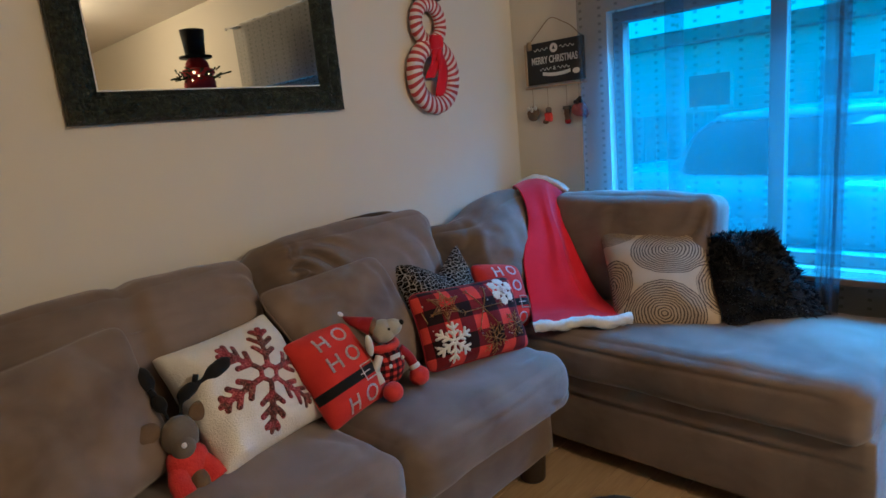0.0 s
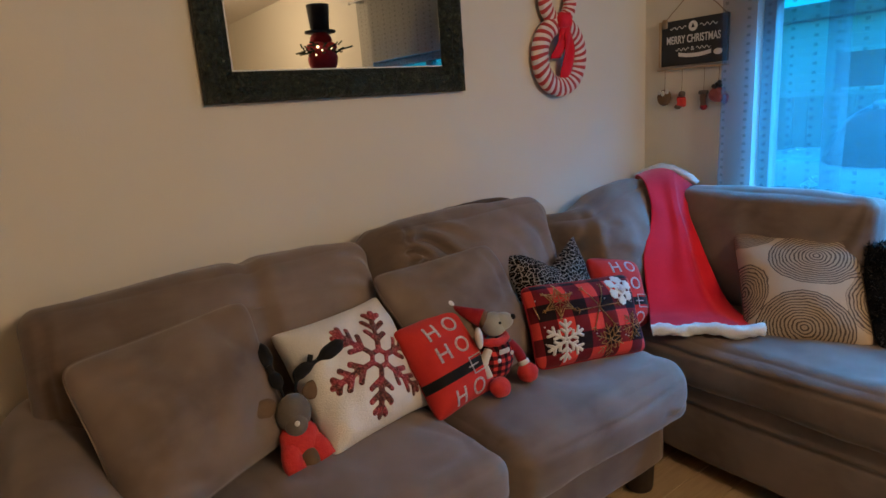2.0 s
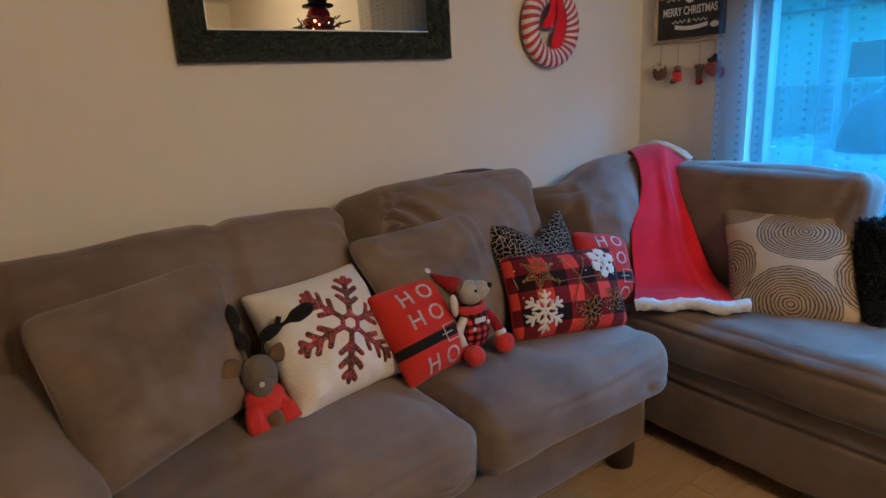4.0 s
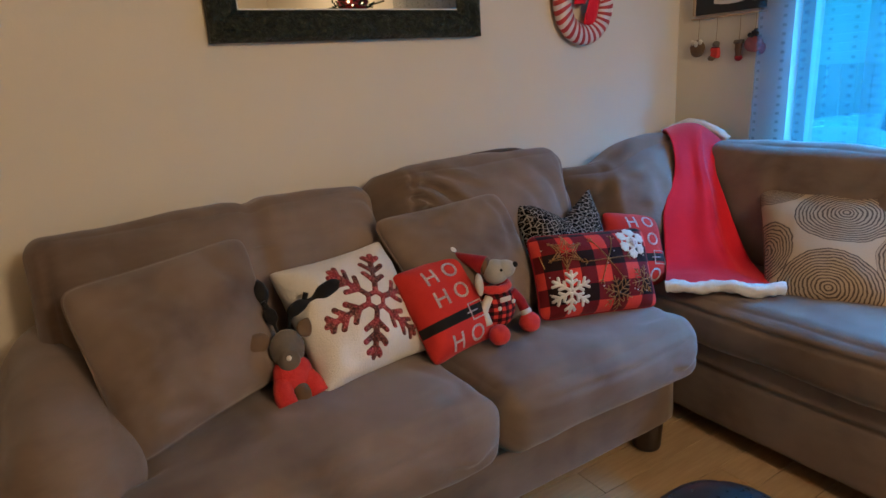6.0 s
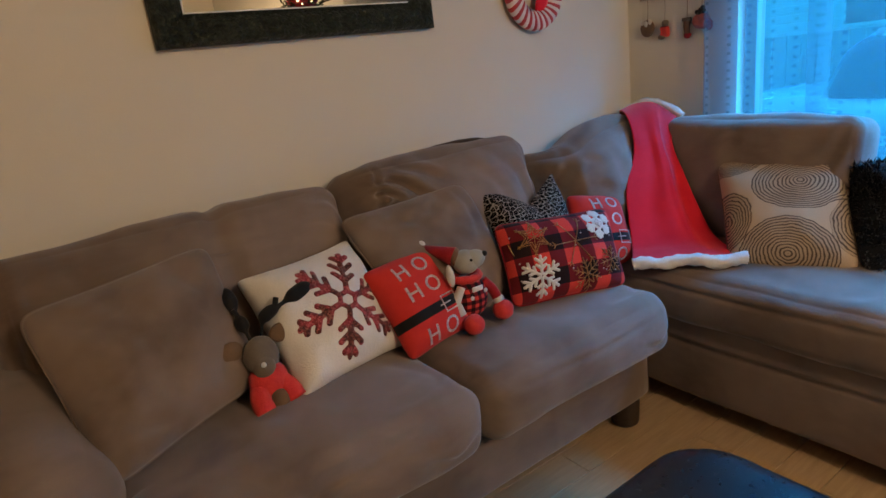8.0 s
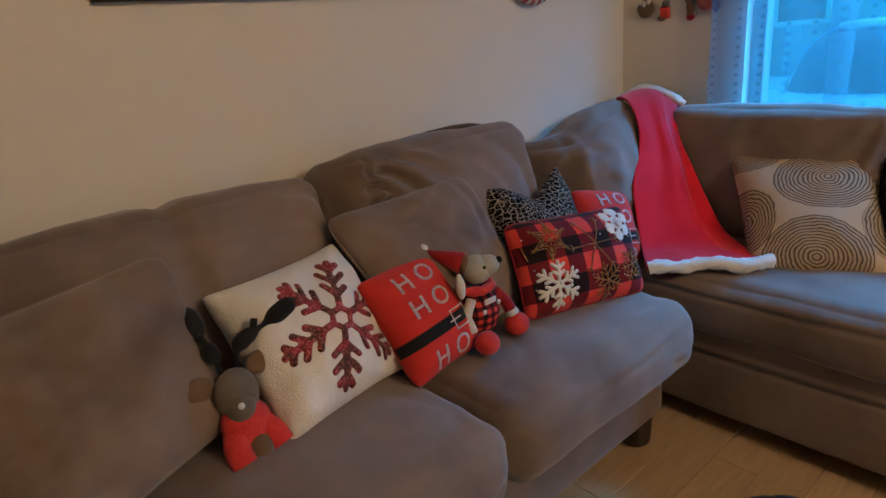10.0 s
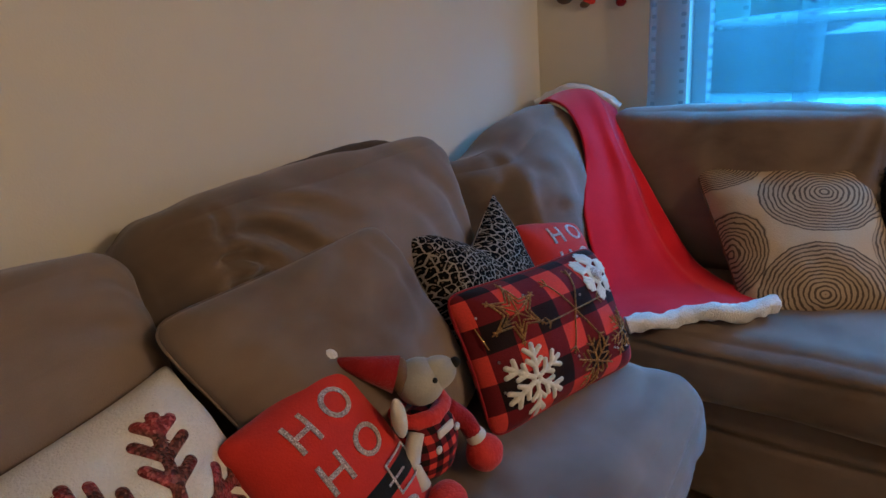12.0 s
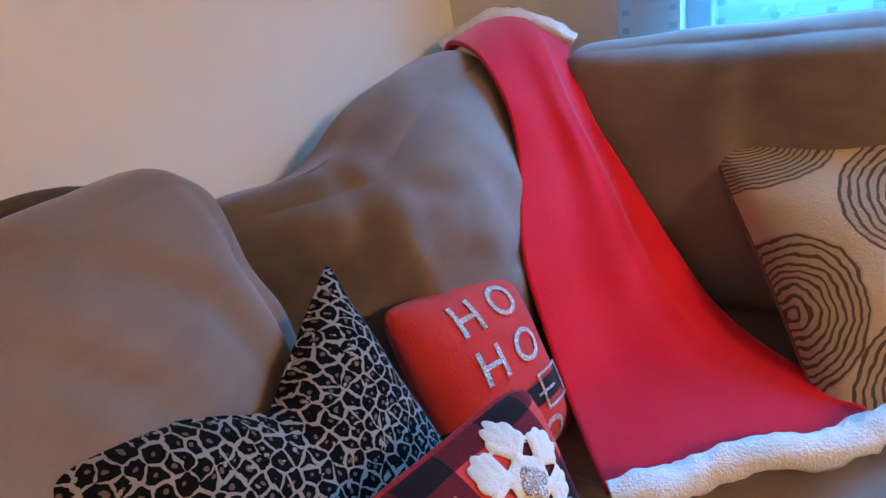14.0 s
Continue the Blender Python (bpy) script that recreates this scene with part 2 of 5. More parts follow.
SOFA = microfibre()
WALL = wall_paint()
WOOD = plank_wood()
WHITE_CLOTH = cloth("cream_cotton", (0.78, 0.74, 0.69), (0.85, 0.815, 0.77), 11, 240, 0.95, 0.3, 0.8)
RED_CLOTH = cloth("red_cotton", (0.58, 0.030, 0.025), (0.68, 0.045, 0.035), 8, 320, 0.85, 0.15, 0.3)
RED_FLEECE = cloth("red_fleece", (0.70, 0.014, 0.030), (0.78, 0.022, 0.042), 7, 300, 0.95, 0.45, 0.22, (1, 0.45, 0.45))
SHERPA = cloth("white_sherpa", (0.72, 0.68, 0.64), (0.80, 0.77, 0.73), 60, 240, 0.95, 0.3, 0.9)
MAROON_SEQUIN = two_tone_sequins()
SILVER_SEQUIN = glitter("silver_beads", (0.42, 0.34, 0.32), (0.72, 0.62, 0.58), 0.3, 0.5, 500)
GOLD_THREAD = glitter("gold_thread", (0.20, 0.09, 0.03), (0.45, 0.25, 0.09), 0.35, 0.7, 600)
BLACK_CLOTH = cloth("black_felt", (0.008, 0.008, 0.009), (0.014, 0.013, 0.014), 12, 300, 0.8, 0.15)
BLACK_FUR = cloth("black_plush", (0.004, 0.004, 0.006), (0.010, 0.010, 0.013), 40, 180, 0.7, 0.12, 0.9)
BROWN_NAP = cloth("dark_brown_nap", (0.060, 0.040, 0.028), (0.10, 0.068, 0.048), 30, 300)
GREY_FELT = cloth("grey_brown_felt", (0.13, 0.105, 0.085), (0.17, 0.14, 0.115), 18, 300)
BROWN_FELT = cloth("brown_felt", (0.14, 0.085, 0.05), (0.18, 0.115, 0.07), 18, 300)
MOUSE_GREY = cloth("pale_grey_plush", (0.36, 0.345, 0.315), (0.42, 0.405, 0.37), 18, 260)
EAR_WHITE = cloth("off_white_plush", (0.62, 0.58, 0.53), (0.68, 0.64, 0.58), 18, 260)
RED_KNIT = cloth("red_knit", (0.60, 0.035, 0.035), (0.70, 0.06, 0.05), 30, 180, 0.9, 0.2, 0.7)
DARK_RED_KNIT = cloth("dark_red_knit", (0.28, 0.012, 0.018), (0.36, 0.02, 0.025), 30, 180, 0.9, 0.2, 0.7)
TAN_FELT = cloth("tan_felt", (0.14, 0.075, 0.045), (0.18, 0.10, 0.06), 20, 300)
FELT_WHITE = cloth("white_felt", (0.72, 0.70, 0.66), (0.78, 0.76, 0.72), 20, 300, 0.9, 0.1, 0.4)
LEOPARD, CHECK, RINGED = leopard(), buffalo_check(), ringed_linen()
TINY_CHECK = buffalo_check("doll_plaid", 0.024, True)
FRAME = carved_frame()
VOILE = sheer_voile()
LEG_WOOD = plain("espresso_wood", (0.022, 0.013, 0.009), 0.4, 0, 0.3, 30)
BLACK_LEATHER = plain("black_leather", (0.008, 0.008, 0.009), 0.3, 0, 0.3, 60, 0.06)
SIGN_BLACK = plain("blackboard", (0.015, 0.015, 0.016), 0.6, 0, 0.3, 40)
CHALK = plain("chalk_white", (0.72, 0.71, 0.68), 0.8, 0, 0.1, 90)
PALE_WOOD = plain("pale_wood", (0.50, 0.36, 0.23), 0.6, 0, 0.2, 30)
TWINE = plain("jute_twine", (0.28, 0.19, 0.11), 0.9, 0, 0.3, 200, 0.4)
STRIPE_RED = plain("candy_red", (0.46, 0.035, 0.035), 0.5, 0, 0.15, 40)
STRIPE_WHITE = plain("candy_white", (0.72, 0.60, 0.55), 0.55, 0, 0.1, 40)
METAL_PETAL = plain("whitewashed_metal", (0.66, 0.61, 0.54), 0.6, 0.0, 0.3, 60, 0.3)
WICKER = plain("brown_wicker", (0.075, 0.042, 0.022), 0.65, 0, 0.4, 80, 0.4)
FRAME_PALE = plain("pale_vinyl", (0.22, 0.22, 0.22), 0.45, 0.0, 0.1, 20)
TRIM_WHITE = plain("white_trim_paint", (0.62, 0.60, 0.57), 0.45, 0, 0.05, 10)
SILL_WOOD = plain("brown_sill", (0.13, 0.085, 0.055), 0.5, 0, 0.3, 20)
CEILING = plain("ceiling_paint", (0.72, 0.68, 0.62), 0.85, 0, 0.06, 4, 0.2)
PLASTIC_WHITE = plain("white_plastic", (0.66, 0.62, 0.56), 0.4, 0, 0.05, 20)
PLASTIC_BLACK = plain("black_plastic", (0.012, 0.012, 0.012), 0.4, 0, 0.2, 20)
FRINGE_GREEN = plain("dark_fir_green", (0.035, 0.05, 0.02), 0.8, 0, 0.4, 60)
GOLD = plain("gold_trinket", (0.75, 0.50, 0.20), 0.22, 0.9, 0.2, 60)
RED_FOIL = plain("red_gift_tissue", (0.55, 0.03, 0.025), 0.55, 0, 0.3, 25, 0.4)
ASPHALT = plain("wet_asphalt", (0.10, 0.10, 0.105), 0.6, 0, 0.3, 4)
FACADE = plain("pale_siding", (0.52, 0.52, 0.52), 0.7, 0, 0.15, 2)
FENCE = plain("grey_fence_boards", (0.30, 0.30, 0.30), 0.8, 0, 0.3, 3)
CAR_PAINT = plain("silver_car_paint", (0.45, 0.46, 0.48), 0.25, 0.5, 0.05, 5)
RUBBER = plain("tyre_rubber", (0.015, 0.015, 0.015), 0.8, 0, 0.2, 30)
mirror_glass = Nodes("mirror_silver", 0.015, 1.0).colour((0.54, 0.54, 0.52)).m
pane_glass = Nodes("window_glass", 0.02)
pane_glass.b.inputs["Transmission Weight"].default_value = 1.0
pane_glass.b.inputs["IOR"].default_value = 1.45
GLASS = pane_glass.colour((0.95, 0.97, 0.97)).m
dark_pane = Nodes("dark_house_glass", 0.08).colour((0.03, 0.035, 0.04)).m
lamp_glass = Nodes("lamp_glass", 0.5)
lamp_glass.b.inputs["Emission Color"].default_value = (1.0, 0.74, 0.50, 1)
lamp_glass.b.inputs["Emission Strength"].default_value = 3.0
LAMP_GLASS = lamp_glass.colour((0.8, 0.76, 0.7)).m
spark = Nodes("fairy_light", 0.4)
spark.b.inputs["Emission Color"].default_value = (1.0, 0.72, 0.38, 1)
spark.b.inputs["Emission Strength"].default_value = 6.0
FAIRY = spark.colour((0.9, 0.7, 0.4)).m


# ---- builders ----
def mesh_of(bm, smooth=True):
    me = bpy.data.meshes.new("mesh")
    bmesh.ops.recalc_face_normals(bm, faces=bm.faces)
    if smooth:
        for f in bm.faces:
            f.smooth = True
    bm.to_mesh(me)
    bm.free()
    return me


def thing(name, m, label, category, group="", kind=""):
    ob = new(name)
    ob.matrix_world = m
    ob.empty_display_size = 0.05
    return tagged(ob, label, category, group, kind)


def part(name, bm, material, parent=None, label="", m=None, smooth=True):
    me = bm if isinstance(bm, bpy.types.Mesh) else mesh_of(bm, smooth)
    if not me.materials:
        me.materials.append(material)
    ob = new(name, me)
    if parent is not None:
        ob.parent = parent
    if m is not None:
        ob.matrix_basis = m
    return tagged(ob, label)


def solid(name, bm, material, m, label, category, kind="", group="", smooth=False):
    ob = part(name, bm, material, None, "", m, smooth)
    return tagged(ob, label, category, group, kind)


def box(sx, sy, sz, at=(0, 0, 0), bevel=0.0, segments=2):
    bm = bmesh.new()
    bmesh.ops.create_cube(bm, size=1.0, matrix=Matrix.Translation(at) @ Matrix.Diagonal((sx, sy, sz, 1)))
    if bevel:
        bmesh.ops.bevel(bm, geom=list(bm.edges), offset=bevel, segments=segments, affect='EDGES', profile=0.5)
    return bm


def cyl(r1, r2, h, n=24, m=None):
    """A cylinder or cone from z = 0 to h."""
    bm = bmesh.new()
    bmesh.ops.create_cone(bm, cap_ends=True, segments=n, radius1=r1, radius2=r2, depth=h,
                          matrix=(m or Matrix()) @ Matrix.Translation((0, 0, h / 2)))
    return bm


def ball(rx, ry, rz, at=(0, 0, 0), n=20, m=None):
    bm = bmesh.new()
    bmesh.ops.create_uvsphere(bm, u_segments=n, v_segments=n * 2 // 3, radius=1.0,
                              matrix=(m or Matrix()) @ Matrix.Translation(at) @ Matrix.Diagonal((rx, ry, rz, 1)))
    return bm


def lumpy(bm, amount, size, seed=0):
    for v in bm.verts:
        k = noise.noise(v.co / size + Vector((seed * 3.7, seed * 1.3, seed)))
        v.co += v.normal * (k * amount)
    return bm


def merge(*bms):
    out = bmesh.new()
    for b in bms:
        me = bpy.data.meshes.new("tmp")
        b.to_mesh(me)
        b.free()
        out.from_mesh(me)
        bpy.data.meshes.remove(me)
    return out


def moved(bm, m):
    bmesh.ops.transform(bm, matrix=m, verts=bm.verts)
    return bm


def soft_box(sx, sy, sz, r, crown=(0.0, 0.0, 0.0), n=14, wrinkle=0.0, seed=0):
    """An upholstered block: rounded by r, each pair of faces swollen by crown, a little uneven."""
    bm = bmesh.new()
    bmesh.ops.create_cube(bm, size=2.0)
    bmesh.ops.subdivide_edges(bm, edges=list(bm.edges), cuts=n, use_grid_fill=True)
    half = Vector((sx / 2, sy / 2, sz / 2))
    for v in bm.verts:
        p = v.co.copy()
        # crowd the rings towards the rounded edges
        p = Vector([math.copysign(abs(c) ** 0.72, c) for c in p])
        q = Vector([c * h for c, h in zip(p, half)])
        inner = Vector([max(-(h - r), min(h - r, c)) for c, h in zip(q, half)])
        d = q - inner
        out = inner + (d.normalized() * r if d.length > 1e-6 else d)
        k = [1 - c * c for c in p]
        swell = Vector((crown[0] * p.x * k[1] * k[2], crown[1] * p.y * k[0] * k[2], crown[2] * p.z * k[0] * k[1]))
        v.co = out + swell
    bm.normal_update()
    if wrinkle:
        for v in bm.verts:
            c = v.co + Vector((seed * 2.1, seed * 5.3, seed))
            w = noise.noise(c * 5.0) * 1.0 + noise.noise(c * 13.0) * 0.35
            v.co += v.normal * (w * wrinkle)
    return bm


class Pillow:
    """A scatter cushion: local x right, y up, z out of its face."""

    def __init__(self, w, h, thick, pinch=0.07, dent=0.0, n=36, seed=0, power=0.5, wrinkle=0.004, flare=2):
        self.flare = flare
        self.w, self.h, self.t, self.k, self.dent, self.n, self.seed, self.p, self.wr = w, h, thick, pinch, dent, n, seed, power, wrinkle
        self.corners = None

    def at(self, u, v, side=1):
        x = self.w / 2 * u * (1 - self.k * (1 - abs(v) ** self.flare))
        y = self.h / 2 * v * (1 - self.k * (1 - abs(u) ** self.flare))
        body = max(0.0, (1 - u ** 4) * (1 - v ** 4)) ** self.p
        body *= 0.62 + 0.38 * max(0.0, (1 - u * u) * (1 - v * v)) ** 0.5
        z = self.t / 2 * body
        if self.dent:
            # a karate chop: a long slope from one ear, a steep one from the other
            side_cut = ((u + 1) / 1.08) ** 2.0 if u < 0.08 else ((1 - u) / 0.92) ** 1.1
            cut = side_cut * (0.5 + 0.5 * v) ** 1.6
            y -= self.dent * cut
            z *= 1 - 0.35 * cut
        else:
            # stuffed corners end round, not in a point
            blunt = 1 - 0.075 * (u * v) ** 8
            x, y = x * blunt, y * blunt
        c = Vector((x * 9 + self.seed * 4.1, y * 9, side * 3.0))
        z += self.wr * (noise.noise(c) + 0.5 * noise.noise(c * 2.3)) * min(1.0, body * 2)
        if self.corners:
            tl, tr, br, bl = self.corners
            a, b = x / self.w + 0.5, y / self.h + 0.5
            return bl.lerp(br, a).lerp(tl.lerp(tr, a), b) + Vector((0, 0, side * z))
        return Vector((x, y, side * z))

    def mesh(self):
        bm = bmesh.new()
        n = self.n
        steps = [math.sin(math.pi / 2 * (2 * i / n - 1)) for i in range(n + 1)]
        front = [[bm.verts.new(self.at(u, v)) for u in steps] for v in steps]
        back = [[None] * (n + 1) for _ in steps]
        for j, v in enumerate(steps):
            for i, u in enumerate(steps):
                rim = i in (0, n) or j in (0, n)
                back[j][i] = front[j][i] if rim else bm.verts.new(self.at(u, v, -1))
        for g, turn in ((front, 1), (back, -1)):
            for j in range(n):
                for i in range(n):
                    q = (g[j][i], g[j][i + 1], g[j + 1][i + 1], g[j + 1][i])
                    bm.faces.new(q if turn > 0 else q[::-1])
        return bm

    def on(self, x, y, lift=0.0):
        """The point of the front face over (x, y)."""
        u, v = 2 * x / self.w, 2 * y / self.h
        for _ in range(6):
            p = self.at(max(-1, min(1, u)), max(-1, min(1, v)))
            u += (x - p.x) * 2 / self.w
            v += (y - p.y) * 2 / self.h
        p = self.at(max(-1, min(1, u)), max(-1, min(1, v)))
        return Vector((x, y, p.z + lift))

    def wrap(self, bm, lift=0.002):
        """Lays a flat mesh (its z is its own relief) on the front face."""
        for v in bm.verts:
            v.co = self.on(v.co.x, v.co.y, lift + v.co.z)
        return bm

    def rim(self, side):
        s = [math.sin(math.pi / 2 * (2 * i / 30 - 1)) for i in range(31)]
        if side == "all":
            return [self.at(u, -1) for u in s] + [self.at(1, v) for v in s[1:]] + [self.at(-u, 1) for u in s[1:]] + [self.at(-1, -v) for v in s[1:-1]]
        return [self.at(u, 1) for u in s]


def slung(corners, thick, **more):
    """A cushion that hangs between four corners (upper left, upper right, lower right, lower left)."""
    tl, tr, br, bl = [Vector(c) for c in corners]
    x = (tr - tl + br - bl).normalized()
    z = x.cross(tl - bl + tr - br).normalized()
    y = z.cross(x)
    mid = (tl + tr + br + bl) / 4
    pil = Pillow(((tr - tl).length + (br - bl).length) / 2, ((tl - bl).length + (tr - br).length) / 2, thick, **more)
    pil.m = Matrix(((x.x, y.x, z.x, mid.x), (x.y, y.y, z.y, mid.y), (x.z, y.z, z.z, mid.z), (0, 0, 0, 1)))
    back = pil.m.inverted()
    pil.corners = [back @ c for c in (tl, tr, br, bl)]
    return pil


def fold(bm, points, wide, deep, up=(0, -1, 0)):
    """A crease along a line on the side that looks along up: a valley with a soft ridge beside it."""
    up = Vector(up)
    axis = max(range(3), key=lambda k: abs(up[k]))
    keep = [k for k in range(3) if k != axis]
    line = [Vector((p.x, p.y)) for p in spline([(*q, 0.0) for q in points], 12)]
    lo = Vector((min(p.x for p in line), min(p.y for p in line))) - Vector((4 * wide, 4 * wide))
    hi = Vector((max(p.x for p in line), max(p.y for p in line))) + Vector((4 * wide, 4 * wide))
    bm.normal_update()
    for v in bm.verts:
        if v.normal.dot(up) < 0.15:
            continue
        q = Vector((v.co[keep[0]], v.co[keep[1]]))
        if not (lo.x < q.x < hi.x and lo.y < q.y < hi.y):
            continue
        best, where, sign = 9.0, 0.0, 1.0
        for i, (a, b) in enumerate(zip(line, line[1:])):
            d = b - a
            t = max(0.0, min(1.0, (q - a).dot(d) / d.length_squared))
            r = q - (a + d * t)
            if r.length < best:
                best, where, sign = r.length, (i + t) / 12, 1.0 if d.cross(r) > 0 else -1.0
        ends = math.sin(math.pi * min(1.0, max(0.0, 0.06 + 0.88 * where))) ** 0.6
        ridge = math.exp(-((best * sign - 1.9 * wide) / (1.3 * wide)) ** 2)
        v.co += up * deep * ends * (0.55 * ridge - math.exp(-(best / wide) ** 2))


def stroke(x0, y0, x1, y1, wide, high=0.003, steps=6):
    """A flat capsule stroke with a raised middle, in the xy plane."""
    bm = bmesh.new()
    a, b = Vector((x0, y0)), Vector((x1, y1))
    d = b - a
    length = d.length
    d /= length
    s = Vector((-d.y, d.x))
    rows = []
    stops = [(-wide * 0.5, 0.15), (-wide * 0.35, 0.7), (-wide * 0.12, 0.95)]
    stops += [(length * i / steps, 1.0) for i in range(steps + 1)]
    stops += [(length + wide * 0.12, 0.95), (length + wide * 0.35, 0.7), (length + wide * 0.5, 0.15)]
    for t, k in stops:
        c = a + d * t
        rows.append([bm.verts.new((*(c + s * wide * 0.5 * k * e), high * z)) for e, z in ((-1, 0), (-0.55, 0.9), (0, 1), (0.55, 0.9), (1, 0))])
    for p, q in zip(rows, rows[1:]):
        for i in range(4):
            bm.faces.new((p[i], p[i + 1], q[i + 1], q[i]))
    return bm


def applique(lines, high=0.003, cell=0.0014):
    """One flat piece cut along strokes (x0, y0, x1, y1, width), with softly raised limbs."""
    seg = np.array(lines)
    a, b, half = seg[:, 0:2], seg[:, 2:4], seg[:, 4] / 2
    lo = np.minimum(a, b).min(axis=0) - half.max() - 2 * cell
    hi = np.maximum(a, b).max(axis=0) + half.max() + 2 * cell
    nx, ny = (np.ceil((hi - lo) / cell).astype(int) + 1)
    gx, gy = np.meshgrid(lo[0] + cell * np.arange(nx), lo[1] + cell * np.arange(ny), indexing='ij')
    p = np.stack([gx.ravel(), gy.ravel()], axis=1)
    depth = np.full(len(p), 9.0)
    at = p.copy()
    for k in range(len(seg)):
        d = b[k] - a[k]
        s = np.clip(((p - a[k]) @ d) / max(1e-12, d @ d), 0, 1)
        near = a[k] + s[:, None] * d
        r = np.hypot(*(p - near).T)
        best = r - half[k] < depth
        depth[best] = (r - half[k])[best]
        out = near + (p - near) / np.maximum(r, 1e-9)[:, None] * half[k]
        at[best] = out[best]
    inside = depth < 0
    p = np.where(inside[:, None], p, at)
    z = np.where(inside, high * np.sqrt(np.clip(-depth / (0.6 * half.max()), 0, 1)), 0.0)
    ins = inside.reshape(nx, ny)
    core = ins[:-1, :-1] | ins[1:, :-1] | ins[1:, 1:] | ins[:-1, 1:]
    bm = bmesh.new()
    verts = {}

    def vert(i, j):
        k = int(i * ny + j)
        if k not in verts:
            verts[k] = bm.verts.new((p[k, 0], p[k, 1], z[k]))
        return verts[k]

    for i, j in zip(*np.nonzero(core)):
        bm.faces.new((vert(i, j), vert(i + 1, j), vert(i + 1, j + 1), vert(i, j + 1)))
    return bm


def snowflake_lines(r, wide, twigs=((0.45, 0.30), (0.72, 0.24)), turn=90.0, ring=0.0, arms=6):
    """The strokes of a snowflake round the origin."""
    bits = []
    for k in range(arms):
        a = radians(turn + 360 / arms * k)
        c, s = math.cos(a), math.sin(a)
        bits.append((ring * r * c, ring * r * s, r * c, r * s, wide))
        for at, long in twigs:
            for sign in (-1, 1):
                b = a + sign * radians(48)
                x, y = at * r * c, at * r * s
                bits.append((x, y, x + long * r * math.cos(b), y + long * r * math.sin(b), wide * 0.95))
        if ring:
            b = radians(turn + 360 / arms * (k + 1))
            bits.append((ring * r * c, ring * r * s, ring * r * math.cos(b), ring * r * math.sin(b), wide * 0.9))
    return bits


def snowflake(r, wide, high=0.003, twigs=((0.45, 0.30), (0.72, 0.24)), turn=90.0, ring=0.0, arms=6):
    return applique(snowflake_lines(r, wide, twigs, turn, ring, arms), high, max(0.0009, wide / 7))


def tube(points, radius, sides=8, closed=False, bumpy=0.0, seed=0, taper=None):
    """A round cord along points."""
    bm = bmesh.new()
    pts = [Vector(p) for p in points]
    n = len(pts)
    rings = []
    up = Vector((0.13, 0.21, 0.97)).normalized()
    for i, p in enumerate(pts):
        a = pts[(i - 1) % n] if closed or i else p
        b = pts[(i + 1) % n] if closed or i < n - 1 else p
        d = (b - a).normalized()
        side = d.cross(up)
        side = side.normalized() if side.length > 1e-4 else Vector((1, 0, 0))
        top = side.cross(d).normalized()
        r = radius if taper is None else radius * taper(i / (n - 1))
        ring = []
        for k in range(sides):
            ang = 2 * math.pi * k / sides
            q = r
            if bumpy:
                q *= 1 + bumpy * noise.noise(p * 45 + Vector((math.cos(ang) * 1.7, math.sin(ang) * 1.7, seed)))
            ring.append(bm.verts.new(p + (side * math.cos(ang) + top * math.sin(ang)) * q))
        rings.append(ring)
    span = n if closed else n - 1
    for i in range(span):
        p, q = rings[i], rings[(i + 1) % n]
        for k in range(sides):
            bm.faces.new((p[k], p[(k + 1) % sides], q[(k + 1) % sides], q[k]))
    if not closed:
        bm.faces.new(rings[0][::-1])
        bm.faces.new(rings[-1])
    return bm


def spline(points, n):
    """n + 1 points of a smooth curve through points (Catmull-Rom)."""
    p = [Vector(q) for q in points]
    p = [2 * p[0] - p[1]] + p + [2 * p[-1] - p[-2]]
    out = []
    for i in range(n + 1):
        s = i / n * (len(p) - 3)
        k = min(int(s), len(p) - 4)
        t = s - k
        a, b, c, d = p[k:k + 4]
        out.append(0.5 * ((2 * b) + (c - a) * t + (2 * a - 5 * b + 4 * c - d) * t * t + (3 * b - a - 3 * c + d) * t ** 3))
    return out


def letters(text, size, depth=0.002, thick=0.0, fine=0.012):
    """A word as a mesh in the xy plane, its middle at the origin, cut fine enough to be bent."""
    cu = bpy.data.curves.new("text", 'FONT')
    cu.body, cu.size, cu.extrude, cu.offset = text, size, depth / 2, thick
    cu.align_x, cu.align_y, cu.resolution_u = 'CENTER', 'CENTER', 4
    ob = new("text", cu)
    bpy.context.view_layer.update()
    me = bpy.data.meshes.new_from_object(ob.evaluated_get(bpy.context.evaluated_depsgraph_get()))
    bpy.data.objects.remove(ob)
    bpy.data.curves.remove(cu)
    bm = bmesh.new()
    bm.from_mesh(me)
    bpy.data.meshes.remove(me)
    bmesh.ops.triangulate(bm, faces=bm.faces)
    if fine:
        for _ in range(4):
            big = [e for e in bm.edges if e.calc_length() > fine]
            if not big:
                break
            bmesh.ops.subdivide_edges(bm, edges=big, cuts=1)
            bmesh.ops.triangulate(bm, faces=bm.faces)
    return bm


# ---- the room ----
WY, WX, TOP = 1.97, 2.66, 2.60          # faces of the mirror wall and the window wall, ceiling
XL, YB = -3.00, -4.30                   # the walls behind the camera
W0, W1, SILL, HEAD = -0.68, 1.43, 0.69, 1.815   # the window's opening


